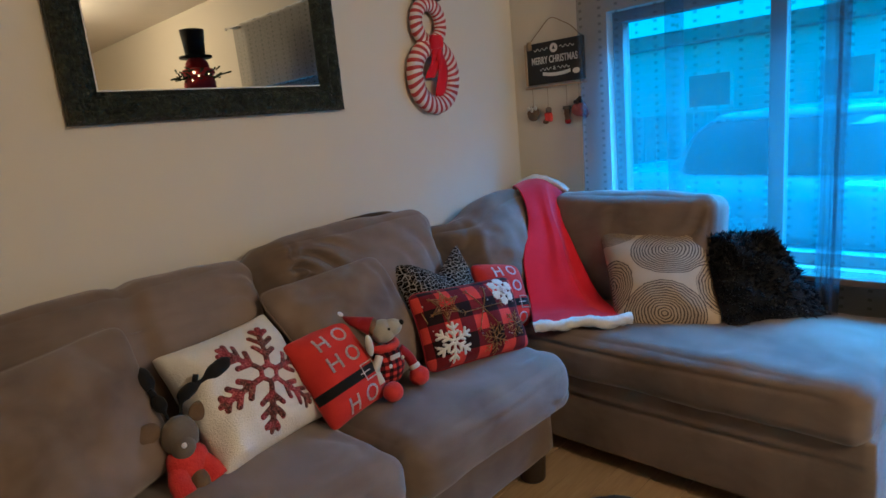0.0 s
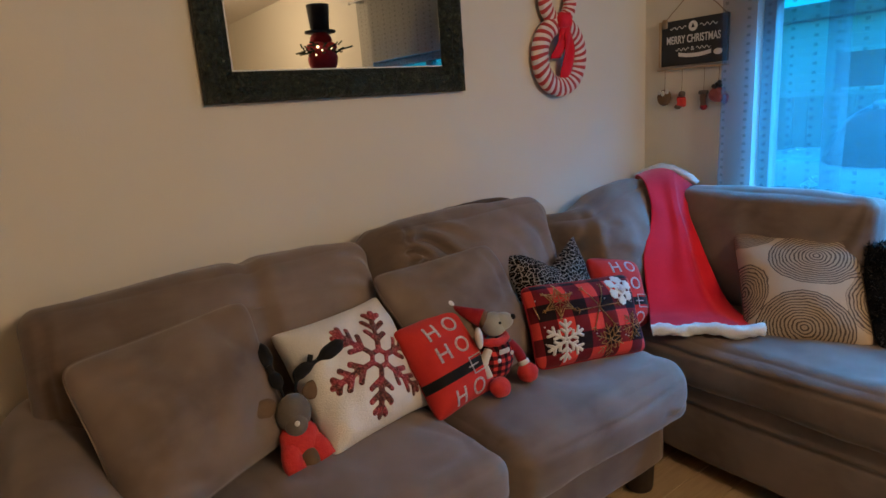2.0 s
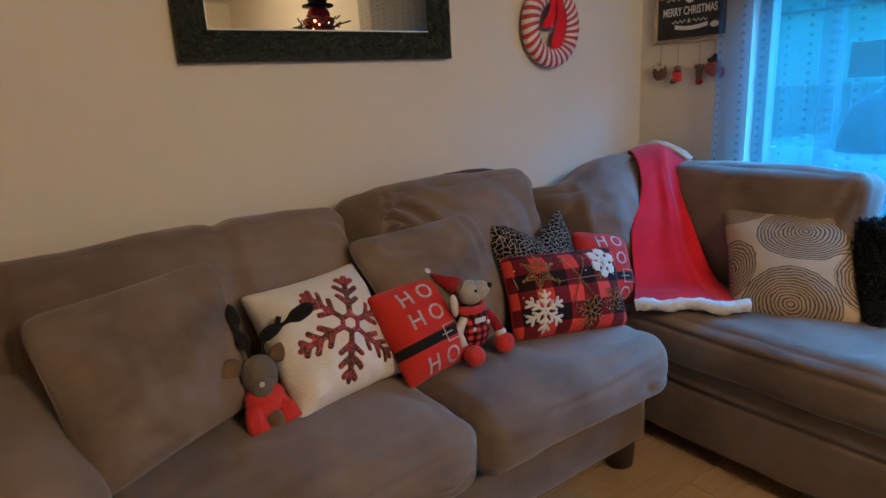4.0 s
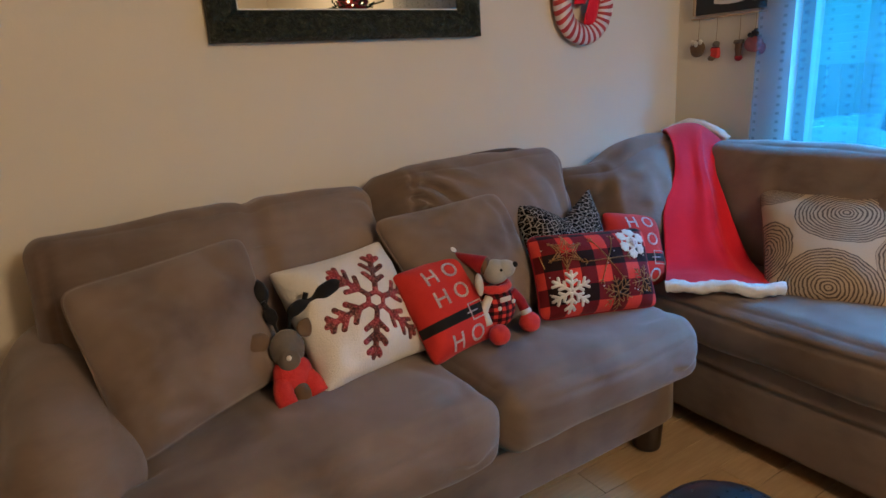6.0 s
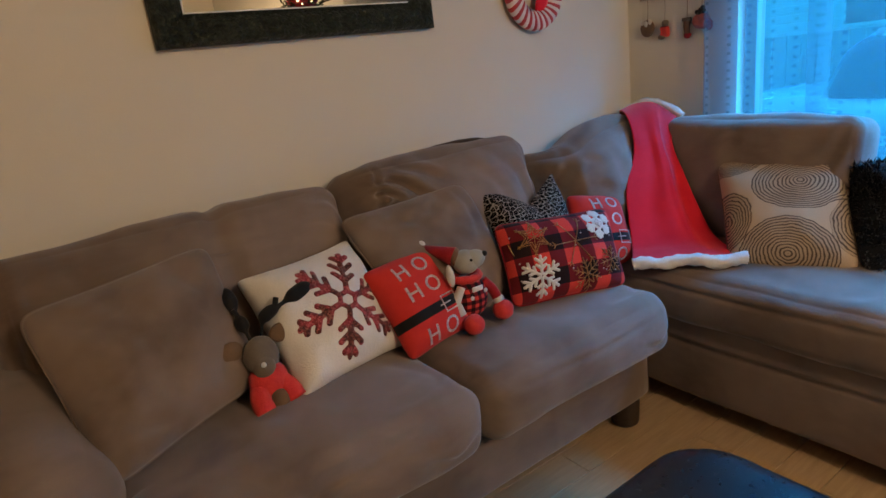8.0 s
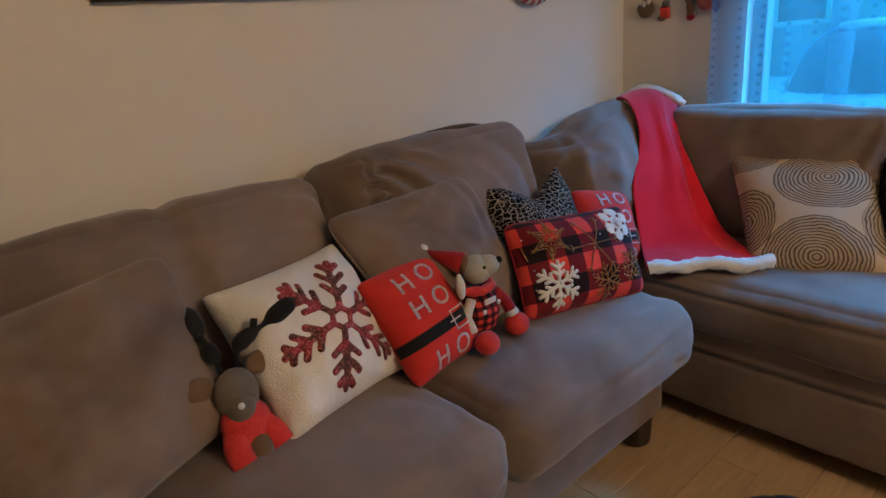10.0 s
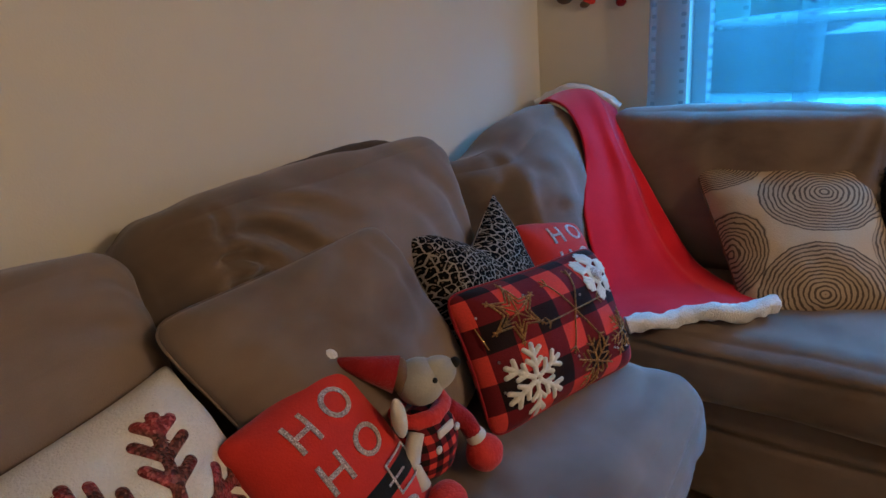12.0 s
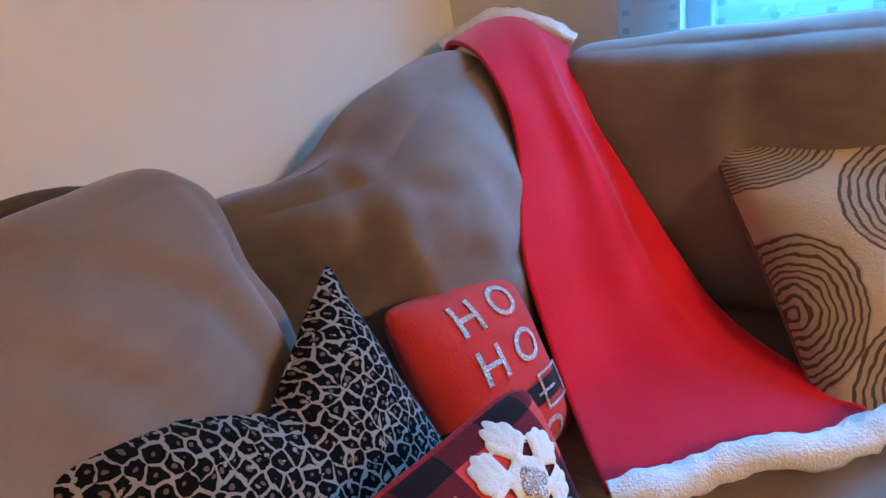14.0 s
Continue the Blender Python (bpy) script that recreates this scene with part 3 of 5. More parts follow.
def wall_with_hole(hole):
    """The window wall, 0.16 thick, in its own coordinates along y, with the opening cut through."""
    y0, y1, z0, z1 = hole
    return merge(box(0.16, y0 - YB, TOP, ((0.08, (YB + y0) / 2, TOP / 2))), box(0.16, WY - y1, TOP, ((0.08, (WY + y1) / 2, TOP / 2))),
                 box(0.16, y1 - y0, z0, ((0.08, (y0 + y1) / 2, z0 / 2))), box(0.16, y1 - y0, TOP - z1, ((0.08, (y0 + y1) / 2, (TOP + z1) / 2))))


solid("wall_north", box(WX - XL + 0.32, 0.16, TOP, ((WX + XL) / 2, WY + 0.08, TOP / 2)), WALL, Matrix(), "beige painted wall with a mirror and wreaths", "wall", "structure")
solid("wall_east", wall_with_hole((W0, W1, SILL, HEAD)), WALL, pose(WX, 0, 0), "beige painted wall with a wide window", "wall", "structure")
solid("wall_south", box(WX - XL + 0.32, 0.16, TOP, ((WX + XL) / 2, YB - 0.08, TOP / 2)), WALL, Matrix(), "beige painted wall behind the room", "wall", "structure")
solid("wall_west", box(0.16, WY - YB, TOP, (XL - 0.08, (WY + YB) / 2, TOP / 2)), WALL, Matrix(), "beige painted wall at the side", "wall", "structure")
solid("ceiling", box(WX - XL + 0.32, WY - YB + 0.32, 0.1, ((WX + XL) / 2, (WY + YB) / 2, TOP + 0.05)), CEILING, Matrix(), "off-white painted ceiling", "ceiling", "structure")
solid("baseboard", box(WX - XL, 0.014, 0.085, ((WX + XL) / 2, WY - 0.007, 0.0425), 0.004), TRIM_WHITE, Matrix(), "white painted baseboard along the wall", "baseboard", "structure")
floor = solid("floor", box(WX - XL + 0.3, WY - YB + 0.3, 0.1, ((WX + XL) / 2, (WY + YB) / 2, -0.063)), WOOD, Matrix(), "honey-brown laminate plank floor", "floor", "structure")

# window frame, panes and sill
window = thing("window_1", pose(WX + 0.09, 0, 0), "wide pale-framed sliding window in blue daylight", "window", kind="structure")
for nm, sx, sy, sz, at in (("frame", 0.07, W1 - W0, 0.05, (0, (W0 + W1) / 2, HEAD - 0.025)), ("frame", 0.07, W1 - W0, 0.05, (0, (W0 + W1) / 2, SILL + 0.025)),
                           ("frame", 0.07, 0.05, HEAD - SILL - 0.1, (0, W0 + 0.025, (HEAD + SILL) / 2)), ("frame", 0.07, 0.05, HEAD - SILL - 0.1, (0, W1 - 0.025, (HEAD + SILL) / 2)),
                           ("mullion", 0.06, 0.06, HEAD - SILL - 0.1, (0, 0.73, (HEAD + SILL) / 2)), ("mullion", 0.06, 0.06, HEAD - SILL - 0.1, (0, 0.02, (HEAD + SILL) / 2))):
    part(nm, box(sx, sy, sz, at, 0.004), FRAME_PALE, window, smooth=False)
for a, b in ((W0 + 0.05, -0.01), (0.05, 0.70), (0.76, W1 - 0.05)):
    g = part("pane", box(0.006, b - a, HEAD - SILL - 0.1, (0, (a + b) / 2, (HEAD + SILL) / 2)), GLASS, window, smooth=False)
    g.visible_shadow = False
part("sill", box(0.17, W1 - W0 + 0.08, 0.03, (-0.115, (W0 + W1) / 2, SILL - 0.017), 0.006), SILL_WOOD, window, "brown wooden sill", smooth=False)

# outside: a car park, a pale house and a fence in the dusk
solid("ground", box(400, 400, 0.2, (0, 0, -0.35)), ASPHALT, Matrix(), "dark wet car park outside the window", "ground", "structure")


def house():
    h = thing("apartment_building", pose(26, 6, -0.25), "pale single-storey apartment building with dark windows", "building")
    part("wall", box(8, 34, 3.5, (0, 0, 1.75)), FACADE, h, smooth=False)
    for k in range(12):
        part("siding_board", box(0.05, 34, 0.265, (-4.02, 0, 0.32 + 0.28 * k), 0.01, 1), FACADE, h, smooth=False)
    part("roof", box(9, 35, 0.5, (0, 0, 3.75), 0.1), FENCE, h, smooth=False)
    for k in range(8):
        for z in (1.9,):
            w = part("window", box(0.16, 1.6, 1.3, (-4.03, -14 + 4 * k, z), 0.02), TRIM_WHITE, h, smooth=False)
            part("pane", box(0.05, 1.36, 1.06, (-4.10, -14 + 4 * k, z)), dark_pane, w, smooth=False)


def parked_car(m):
    car = thing("parked_car", m, "silver saloon car parked outside the window", "car")
    bm = soft_box(4.4, 1.75, 0.62, 0.18, (0.04, 0.02, 0.03), 10)
    part("body", moved(bm, Matrix.Translation((0, 0, 0.62))), CAR_PAINT, car)
    bm = soft_box(2.5, 1.55, 0.62, 0.22, (0.05, 0.03, 0.05), 10)
    for v in bm.verts:
        v.co.x *= 1 - 0.38 * (v.co.z + 0.31)
    part("cabin", moved(bm, Matrix.Translation((-0.2, 0, 1.12))), dark_pane, car)
    part("roof", moved(soft_box(1.55, 1.35, 0.10, 0.045, (0, 0, 0.02), 8), Matrix.Translation((-0.2, 0, 1.43))), CAR_PAINT, car)
    for x in (-1.35, 1.35):
        for y in (-0.82, 0.82):
            wheel = part("wheel", cyl(0.32, 0.32, 0.2, 24, pose(x, y + 0.1, 0.32, 90)), RUBBER, car)
            part("rim", cyl(0.2, 0.2, 0.03, 20, pose(x, y + (0.115 if y > 0 else -0.085), 0.32, 90)), CAR_PAINT, wheel)


house()
parked_car(pose(6.6, 1.5, -0.25, 0, 0, 84))
fence = thing("fence", pose(13.5, 0, -0.25), "grey board fence across the car park", "fence")
board = mesh_of(box(0.03, 0.27, 1.35, (0, 0, 0.675), 0.004), False)
for k in range(56):
    part("board", board, FENCE, fence, "", pose(0, -6 + 0.285 * k, 0))

# ---- curtains ----
def curtain(name, y0, y1, folds, deep, seed, front, label):
    """A sheer panel from the rod to below the sill, in soft folds."""
    bm = bmesh.new()
    cols, rows = int((y1 - y0) / 0.008), 26
    grid = []
    for j in range(rows + 1):
        z = 2.30 - (2.30 - 0.42) * j / rows
        line = []
        for i in range(cols + 1):
            s = i / cols
            y = y0 + (y1 - y0) * s
            a = s * folds * 2 * math.pi + 1.3 * noise.noise(Vector((s * folds * 0.9, z * 0.35, seed)))
            x = deep * math.sin(a) * (0.75 + 0.5 * noise.noise(Vector((s * 5, z * 0.8, seed + 3))))
            line.append(bm.verts.new((x, y + 0.012 * math.sin(2 * a) + 0.008 * noise.noise(Vector((y * 3, z * 2, seed))), z)))
        grid.append(line)
    for p, q in zip(grid, grid[1:]):
        for i in range(cols):
            bm.faces.new((p[i], p[i + 1], q[i + 1], q[i]))
    return solid(name, bm, VOILE, pose(WX - 0.075 - front, 0, 0), label, "curtain", group="window curtains", smooth=True)


curtain("sheer_curtain", 1.045, 1.545, 3, 0.010, 1, 0.0, "sheer white voile curtain with tufted dashes, drawn")
curtain("sheer_curtain", 0.470, 1.105, 3, 0.010, 2, 0.030, "sheer white voile curtain panel overlapping its neighbours")
curtain("sheer_curtain", -0.75, 0.545, 6, 0.011, 3, 0.0, "sheer white voile curtain with tufted dashes, drawn")
curtain("sheer_curtain", 0.455, 0.530, 2, 0.016, 5, 0.058, "sheer white voile curtain edge gathered in a narrow fold")
rod = thing("curtain_rod", pose(WX - 0.075, 0.4, 2.30), "thin white metal curtain rod above the window", "curtain rod")
part("pole", cyl(0.006, 0.006, 2.5, 16, pose(0, 1.25, 0, 90)), TRIM_WHITE, rod)
for e in (-1.25, 1.25):
    part("finial", ball(0.013, 0.013, 0.013, (0, e, 0)), TRIM_WHITE, rod)
    part("bracket", box(0.085, 0.02, 0.02, (0.036, e * 0.93, 0), 0.003), TRIM_WHITE, rod, smooth=False)


# ---- sofa ----
def piece(name, size, centre, r, crown, seed, parent, label="", turn=(0, 0, 0), wrinkle=0.004, n=14, edit=None):
    bm = soft_box(*size, r, crown, n, wrinkle, seed)
    if edit:
        edit(bm)
    return part(name, bm, SOFA, parent, label, pose(*centre, *turn))


def t_shape(bm):
    # the seat's front runs out past the arm
    for v in bm.verts:
        if v.co.x < -0.30:
            k = min(1.0, max(0.0, (-0.12 - v.co.y) / 0.07))
            v.co.x -= 0.24 * k * min(1.0, (-0.30 - v.co.x) / 0.06)


def slope(bm):
    # the arm rises towards the back
    for v in bm.verts:
        v.co.z += 0.13 * (v.co.y + 0.33) / 0.66 * max(0.0, (v.co.z + 0.18) / 0.36)


def crease(bm):
    # an upright fold in the middle of the back cushion, its top a little higher at one end
    for v in bm.verts:
        d = (v.co.x - 0.09) / 0.030
        if v.co.y < 0.03:
            v.co.y += 0.018 * math.exp(-d * d)
        v.co.z -= 0.014 * math.exp(-d * d) * (v.co.z > 0.12)
        v.co.z += 0.03 * max(0.0, v.co.z) * (v.co.x + 0.45)
    fold(bm, [(0.07, 0.20), (0.10, 0.05), (0.12, -0.12)], 0.016, 0.009)
    # a pinched upper corner, and the pull of the end seam
    fold(bm, [(0.47, 0.15), (0.43, 0.20), (0.37, 0.21)], 0.014, 0.020)
    fold(bm, [(0.45, 0.10), (0.40, 0.14), (0.33, 0.15)], 0.012, 0.010)
    fold(bm, [(-0.42, 0.21), (-0.435, 0.05), (-0.42, -0.16)], 0.012, 0.016)
    fold(bm, [(-0.40, 0.08), (-0.30, 0.02), (-0.20, 0.01)], 0.018, 0.008)


def ear(bm):
    # a gathered corner, pulled in like a knotted ear, with creases running from it
    rumple(bm, 3.7, 0.008)
    for v in bm.verts:
        front = max(0.0, min(1.0, (0.06 - v.co.y) / 0.06))
        v.co.y += 0.85 * front * max(0.0, -0.295 - v.co.x)
    # the end seam, and gathers running out of its upper corner
    fold(bm, [(-0.275, 0.225), (-0.290, 0.13), (-0.300, -0.02), (-0.300, -0.18)], 0.009, 0.022)
    fold(bm, [(-0.300, 0.150), (-0.265, 0.150), (-0.215, 0.110)], 0.010, 0.036)
    fold(bm, [(-0.295, 0.105), (-0.245, 0.100), (-0.180, 0.020)], 0.012, 0.034)
    fold(bm, [(-0.285, 0.190), (-0.200, 0.175), (-0.090, 0.060)], 0.014, 0.030)
    fold(bm, [(-0.270, 0.215), (-0.140, 0.205), (-0.020, 0.130)], 0.014, 0.016)
    fold(bm, [(-0.37, 0.16), (-0.345, 0.06), (-0.355, -0.06)], 0.014, 0.008)
    fold(bm, [(0.05, 0.19), (0.16, 0.10), (0.22, -0.04)], 0.022, 0.009)
    fold(bm, [(0.20, 0.20), (0.29, 0.10), (0.33, -0.05)], 0.020, 0.010)
    fold(bm, [(0.35, 0.22), (0.372, 0.05), (0.37, -0.18)], 0.012, 0.010)


def rumple(bm, seed, deep=0.010):
    """Soft slanting wrinkles, as in a loosely stuffed cushion."""
    for v in bm.verts:
        p = Vector((v.co.x * 5 + v.co.z * 4 + seed, v.co.z * 2.2 - v.co.x, seed))
        v.co.y -= deep * (1 - abs(noise.noise(p)) * 2.4) * max(0.0, min(1.0, (0.05 - v.co.y) / 0.05))


def tuck(bm):
    # the corner cushion's near end is folded in
    rumple(bm, 8.1, 0.006)
    # it is bent over an upright ridge: one flank turns to the window, the other to the room
    for v in bm.verts:
        front = max(0.0, min(1.0, (0.08 - v.co.y) / 0.08))
        v.co.y += front * (0.26 * max(0.0, v.co.x + 0.04) - 0.060)
        v.co.z -= 0.042 * math.exp(-((v.co.x + 0.12) / 0.12) ** 2) * max(0.0, v.co.z / 0.26)
    for v in bm.verts:
        k = max(0.0, min(1.0, (-v.co.x - 0.15) / 0.14))
        if v.co.y < 0.05:
            v.co.y += 0.125 * k
    # the dog-ear at its upper end, and dimples in the stuffing
    fold(bm, [(-0.13, 0.27), (-0.155, 0.17), (-0.22, 0.10), (-0.30, 0.08)], 0.020, 0.022)
    fold(bm, [(-0.19, 0.06), (-0.21, -0.05), (-0.19, -0.18)], 0.018, 0.020)
    fold(bm, [(-0.02, 0.21), (0.04, 0.10), (0.03, 0.0)], 0.024, 0.005)
    fold(bm, [(-0.08, 0.04), (0.0, -0.02), (0.06, -0.02)], 0.018, 0.010)
    fold(bm, [(-0.10, 0.16), (-0.05, 0.13), (-0.04, 0.07)], 0.016, 0.008)


def sat_on(bm):
    # slack cloth on a seat: pulls from the front corner, and a hollow towards the back
    top = (0, 0, 1)
    fold(bm, [(-0.10, -0.05), (-0.02, -0.12), (0.03, -0.22)], 0.018, 0.007, top)
    fold(bm, [(-0.16, 0.02), (-0.14, -0.10), (-0.20, -0.20)], 0.020, 0.006, top)
    fold(bm, [(0.30, -0.05), (0.36, -0.16), (0.34, -0.27)], 0.018, 0.007, top)
    fold(bm, [(0.20, -0.26), (0.30, -0.24), (0.38, -0.20)], 0.016, 0.006, top)
    fold(bm, [(-0.30, 0.055), (0.0, 0.050), (0.32, 0.055)], 0.010, 0.006)
    fold(bm, [(0.22, -0.02), (0.30, -0.05), (0.37, -0.02)], 0.014, 0.010)


def first_seat(bm):
    sat_on(bm)
    t_shape(bm)


def scrolled(bm):
    slope(bm)
    # gathers where the arm's front panel is sewn in
    fold(bm, [(-0.10, 0.02), (-0.04, -0.05), (-0.06, -0.13)], 0.016, 0.012)
    fold(bm, [(-0.12, -0.06), (-0.08, -0.10), (-0.09, -0.15)], 0.012, 0.010)


sofa = thing("sofa", pose(0, 0, 0), "taupe microfibre two-seat sofa section with loose cushions", "sofa")
bm = moved(soft_box(1.92, 0.66, 0.27, 0.022, (0, 0.006, 0), 30, 0.004, 3), Matrix.Translation((0.81, 1.565, 0.245)))
fold(bm, [(-0.10, 0.300), (0.80, 0.296), (1.74, 0.300)], 0.008, 0.008)
part("base", bm, SOFA, sofa)
part("back", moved(soft_box(1.76, 0.15, 0.70, 0.05, (0, 0.01, 0), 12, 0.003, 4), Matrix.Translation((0.86, 1.872, 0.49))), SOFA, sofa)
piece("seat_cushion", (0.84, 0.68, 0.205), (0.525, 1.46, 0.445), 0.066, (0.01, 0.03, 0.022), 11, sofa, wrinkle=0.010, n=54, edit=first_seat)
piece("seat_cushion", (0.80, 0.68, 0.205), (1.345, 1.46, 0.445), 0.066, (0.012, 0.03, 0.022), 12, sofa, wrinkle=0.010, n=54, edit=sat_on)
piece("back_cushion", (0.95, 0.21, 0.48), (0.445, 1.80, 0.775), 0.055, (0.0, 0.045, 0.012), 13, sofa, turn=(-12, 0, 0), wrinkle=0.010, n=56, edit=crease)
piece("back_cushion", (0.785, 0.23, 0.50), (1.318, 1.775, 0.80), 0.070, (0.01, 0.05, 0.020), 14, sofa, turn=(-13, 0, 0), wrinkle=0.012, n=60, edit=ear)
piece("arm", (0.27, 0.66, 0.36), (-0.015, 1.60, 0.50), 0.13, (0.012, 0.015, 0.012), 15, sofa, wrinkle=0.008, n=36, edit=scrolled)


def bun_foot(x, y, high, parent):
    bm = cyl(0.050, 0.056, high, 24, pose(x, y, 0))
    bmesh.ops.bevel(bm, geom=[e for e in bm.edges if e.calc_face_angle(0) > 1], offset=0.014, segments=3, affect='EDGES', profile=0.5)
    part("leg", bm, LEG_WOOD, parent, "dark wooden bun foot")


for x in (-0.08, 1.70):
    for y in (1.30, 1.82):
        bun_foot(x, y, 0.115, sofa)
# piping along the back cushion's upper seam
seam = spline([(0.99, 1.835, 0.985), (1.06, 1.865, 1.020), (1.30, 1.875, 1.046), (1.55, 1.872, 1.050), (1.665, 1.85, 1.015)], 40)
part("piping", tube([p + Vector((0, -0.024, 0.008)) for p in seam], 0.0105, 10, False, 0.3), BROWN_NAP, sofa, "dark brown piping")

chaise = thing("chaise_sofa", pose(0, 0, 0), "taupe microfibre corner chaise section under the window", "sofa")
bm = moved(soft_box(0.70, 1.66, 0.325, 0.022, (0.008, 0.008, 0), 34, 0.005, 5), Matrix.Translation((2.265, 1.07, 0.2275)))
fold(bm, [(0.26, 0.292), (1.07, 0.286), (1.88, 0.292)], 0.008, 0.010, (-1, 0, 0))
part("base", bm, SOFA, chaise)
part("back", moved(soft_box(0.14, 1.06, 0.76, 0.05, (0.01, 0, 0), 12, 0.003, 6), Matrix.Translation((2.535, 1.385, 0.50))), SOFA, chaise)
part("corner_back", moved(soft_box(0.74, 0.14, 0.76, 0.05, (0, 0.01, 0), 12, 0.003, 6), Matrix.Translation((2.165, 1.875, 0.50))), SOFA, chaise)


def long_seat(bm):
    fold(bm, [(-0.70, 0.052), (0.0, 0.046), (0.72, 0.052)], 0.010, 0.007, (-1, 0, 0))
    for y in (-0.62, -0.35, -0.08, 0.22):
        fold(bm, [(-0.12, y), (-0.22, y - 0.05), (-0.31, y - 0.02)], 0.020, 0.006, (0, 0, 1))


def square_back(bm):
    # nearly square at the top, the far end frayed and hollowed
    side = (-1, 0, 0)
    fold(bm, [(0.02, 0.22), (0.03, 0.08), (0.0, -0.06)], 0.022, 0.012, side)
    fold(bm, [(-0.33, 0.22), (-0.30, 0.12), (-0.24, 0.06)], 0.018, 0.016, side)
    fold(bm, [(-0.34, 0.14), (-0.28, 0.06), (-0.27, -0.04)], 0.018, 0.012, side)


piece("seat_cushion", (0.72, 1.60, 0.20), (2.25, 1.06, 0.452), 0.055, (0.02, 0.02, 0.020), 21, chaise, wrinkle=0.009, n=50, edit=long_seat)
piece("back_cushion", (0.24, 0.74, 0.50), (2.445, 1.22, 0.765), 0.060, (0.05, 0.01, 0.010), 22, chaise, turn=(0, 11, 0), wrinkle=0.012, n=48, edit=square_back)
piece("back_cushion", (0.66, 0.24, 0.52), (2.085, 1.765, 0.750), 0.10, (0.01, 0.07, 0.03), 23, chaise, turn=(-12, -10, -13), wrinkle=0.012, n=60, edit=tuck)
for x in (1.97, 2.56):
    for y in (0.31, 1.82):
        bun_foot(x, y, 0.07, chaise)


# ---- scatter cushions ----
def cushion_thing(name, pil, m, material, label, category="cushion", group="", edge=None, back=None):
    t = thing(name, m, label, category, group)
    bm = pil.mesh()
    cover = part("cover", bm, material, t)
    if back:
        cover.data.materials.append(back)
        for f in cover.data.polygons:
            if f.center.z < -0.001:
                f.material_index = 1
    if edge:
        part("piping", tube(pil.rim("all"), 0.0035, 6, True), edge, t)
    return t


# two large loose cushions in the sofa's own cloth
def loose_cushion(corners, deep, seed, label, folds):
    pil = slung(corners, deep, pinch=0.035, n=64, seed=seed, power=0.42, wrinkle=0.014)
    t = thing("loose_cushion", pil.m, label, "cushion", "loose sofa cushions")
    bm = pil.mesh()
    for line, wide, depth in folds:
        fold(bm, line, wide, depth, (0, 0, 1))
    part("cover", bm, SOFA, t)
    part("seam", tube(pil.rim("all"), 0.0032, 6, True), SOFA, t)


loose_cushion([(0.028, 1.610, 0.925), (0.470, 1.640, 0.975), (0.515, 1.530, 0.600), (0.100, 1.395, 0.540)], 0.165, 31, "large taupe microfibre cushion leaning beside the sofa arm",
              [([(-0.16, -0.13), (-0.09, -0.14), (-0.03, -0.17)], 0.016, 0.010), ([(-0.18, 0.16), (-0.08, 0.13), (0.03, 0.15)], 0.020, 0.008),
               ([(0.10, 0.19), (0.13, 0.12), (0.18, 0.06)], 0.018, 0.008), ([(0.14, -0.06), (0.10, -0.12), (0.12, -0.17)], 0.016, 0.008)])
loose_cushion([(0.865, 1.690, 0.930), (1.320, 1.640, 0.962), (1.415, 1.500, 0.580), (0.960, 1.410, 0.560)], 0.165, 32, "large taupe microfibre cushion leaning on the sofa back",
              [([(-0.19, 0.16), (-0.06, 0.13), (0.08, 0.17)], 0.020, 0.010), ([(0.12, 0.17), (0.15, 0.08), (0.13, 0.0)], 0.020, 0.009)])

# cream cushion with a big sequin snowflake
pil = Pillow(0.396, 0.396, 0.20, 0.110, n=56, seed=3, power=0.40, wrinkle=0.017, flare=4)
t = cushion_thing("snowflake_cushion", pil, pose(0.728, 1.556, 0.704, 53, -1.5, 9.0), WHITE_CLOTH, "cream cotton cushion with a maroon sequin snowflake")
flake = moved(snowflake(0.150, 0.0165, 0.004, ((0.38, 0.26), (0.61, 0.26), (0.84, 0.17)), 126, 0.17), Matrix.Translation((0.024, -0.010, 0)))
part("snowflake", pil.wrap(flake, 0.001), MAROON_SEQUIN, t, "maroon sequin snowflake")


def santa_cushion(m, seed):
    """A red cushion with beaded words and a Santa belt."""
    pil = Pillow(0.245, 0.30, 0.135, 0.06, seed=seed, wrinkle=0.004)
    t = cushion_thing("santa_belt_cushion", pil, m, RED_CLOTH, "small red cushion with beaded words and black belt", group="red belt cushions")
    for y, s in ((0.088, 0.066), (0.018, 0.068), (-0.114, 0.064)):
        for ch, x in (("H", -0.042), ("O", 0.028)):
            bm = moved(letters(ch, s, 0.002, 0.0004), Matrix.Translation((x + 0.008, y, 0)))
            part("letter", pil.wrap(bm, 0.002), SILVER_SEQUIN, t, "silver beaded letter")
    belt = bmesh.new()
    cols = [[belt.verts.new((-0.118 + 0.236 * i / 30, -0.064 + 0.030 * j / 4, 0)) for j in range(5)] for i in range(31)]
    for p, q in zip(cols, cols[1:]):
        for j in range(4):
            belt.faces.new((p[j], q[j], q[j + 1], p[j + 1]))
    b = part("belt", pil.wrap(belt, 0.002), BLACK_CLOTH, t, "black felt belt")
    x0, x1, y0, y1 = 0.030, 0.088, -0.074, -0.026
    ring = merge(*[stroke(*k, 0.004, 0.002, 8) for k in ((x0, y0, x1, y0), (x1, y0, x1, y1), (x1, y1, x0, y1), (x0, y1, x0, y0), (x0 - 0.012, -0.05, x0 + 0.026, -0.05))])
    part("buckle", pil.wrap(ring, 0.004), SILVER_SEQUIN, b, "silver beaded buckle")


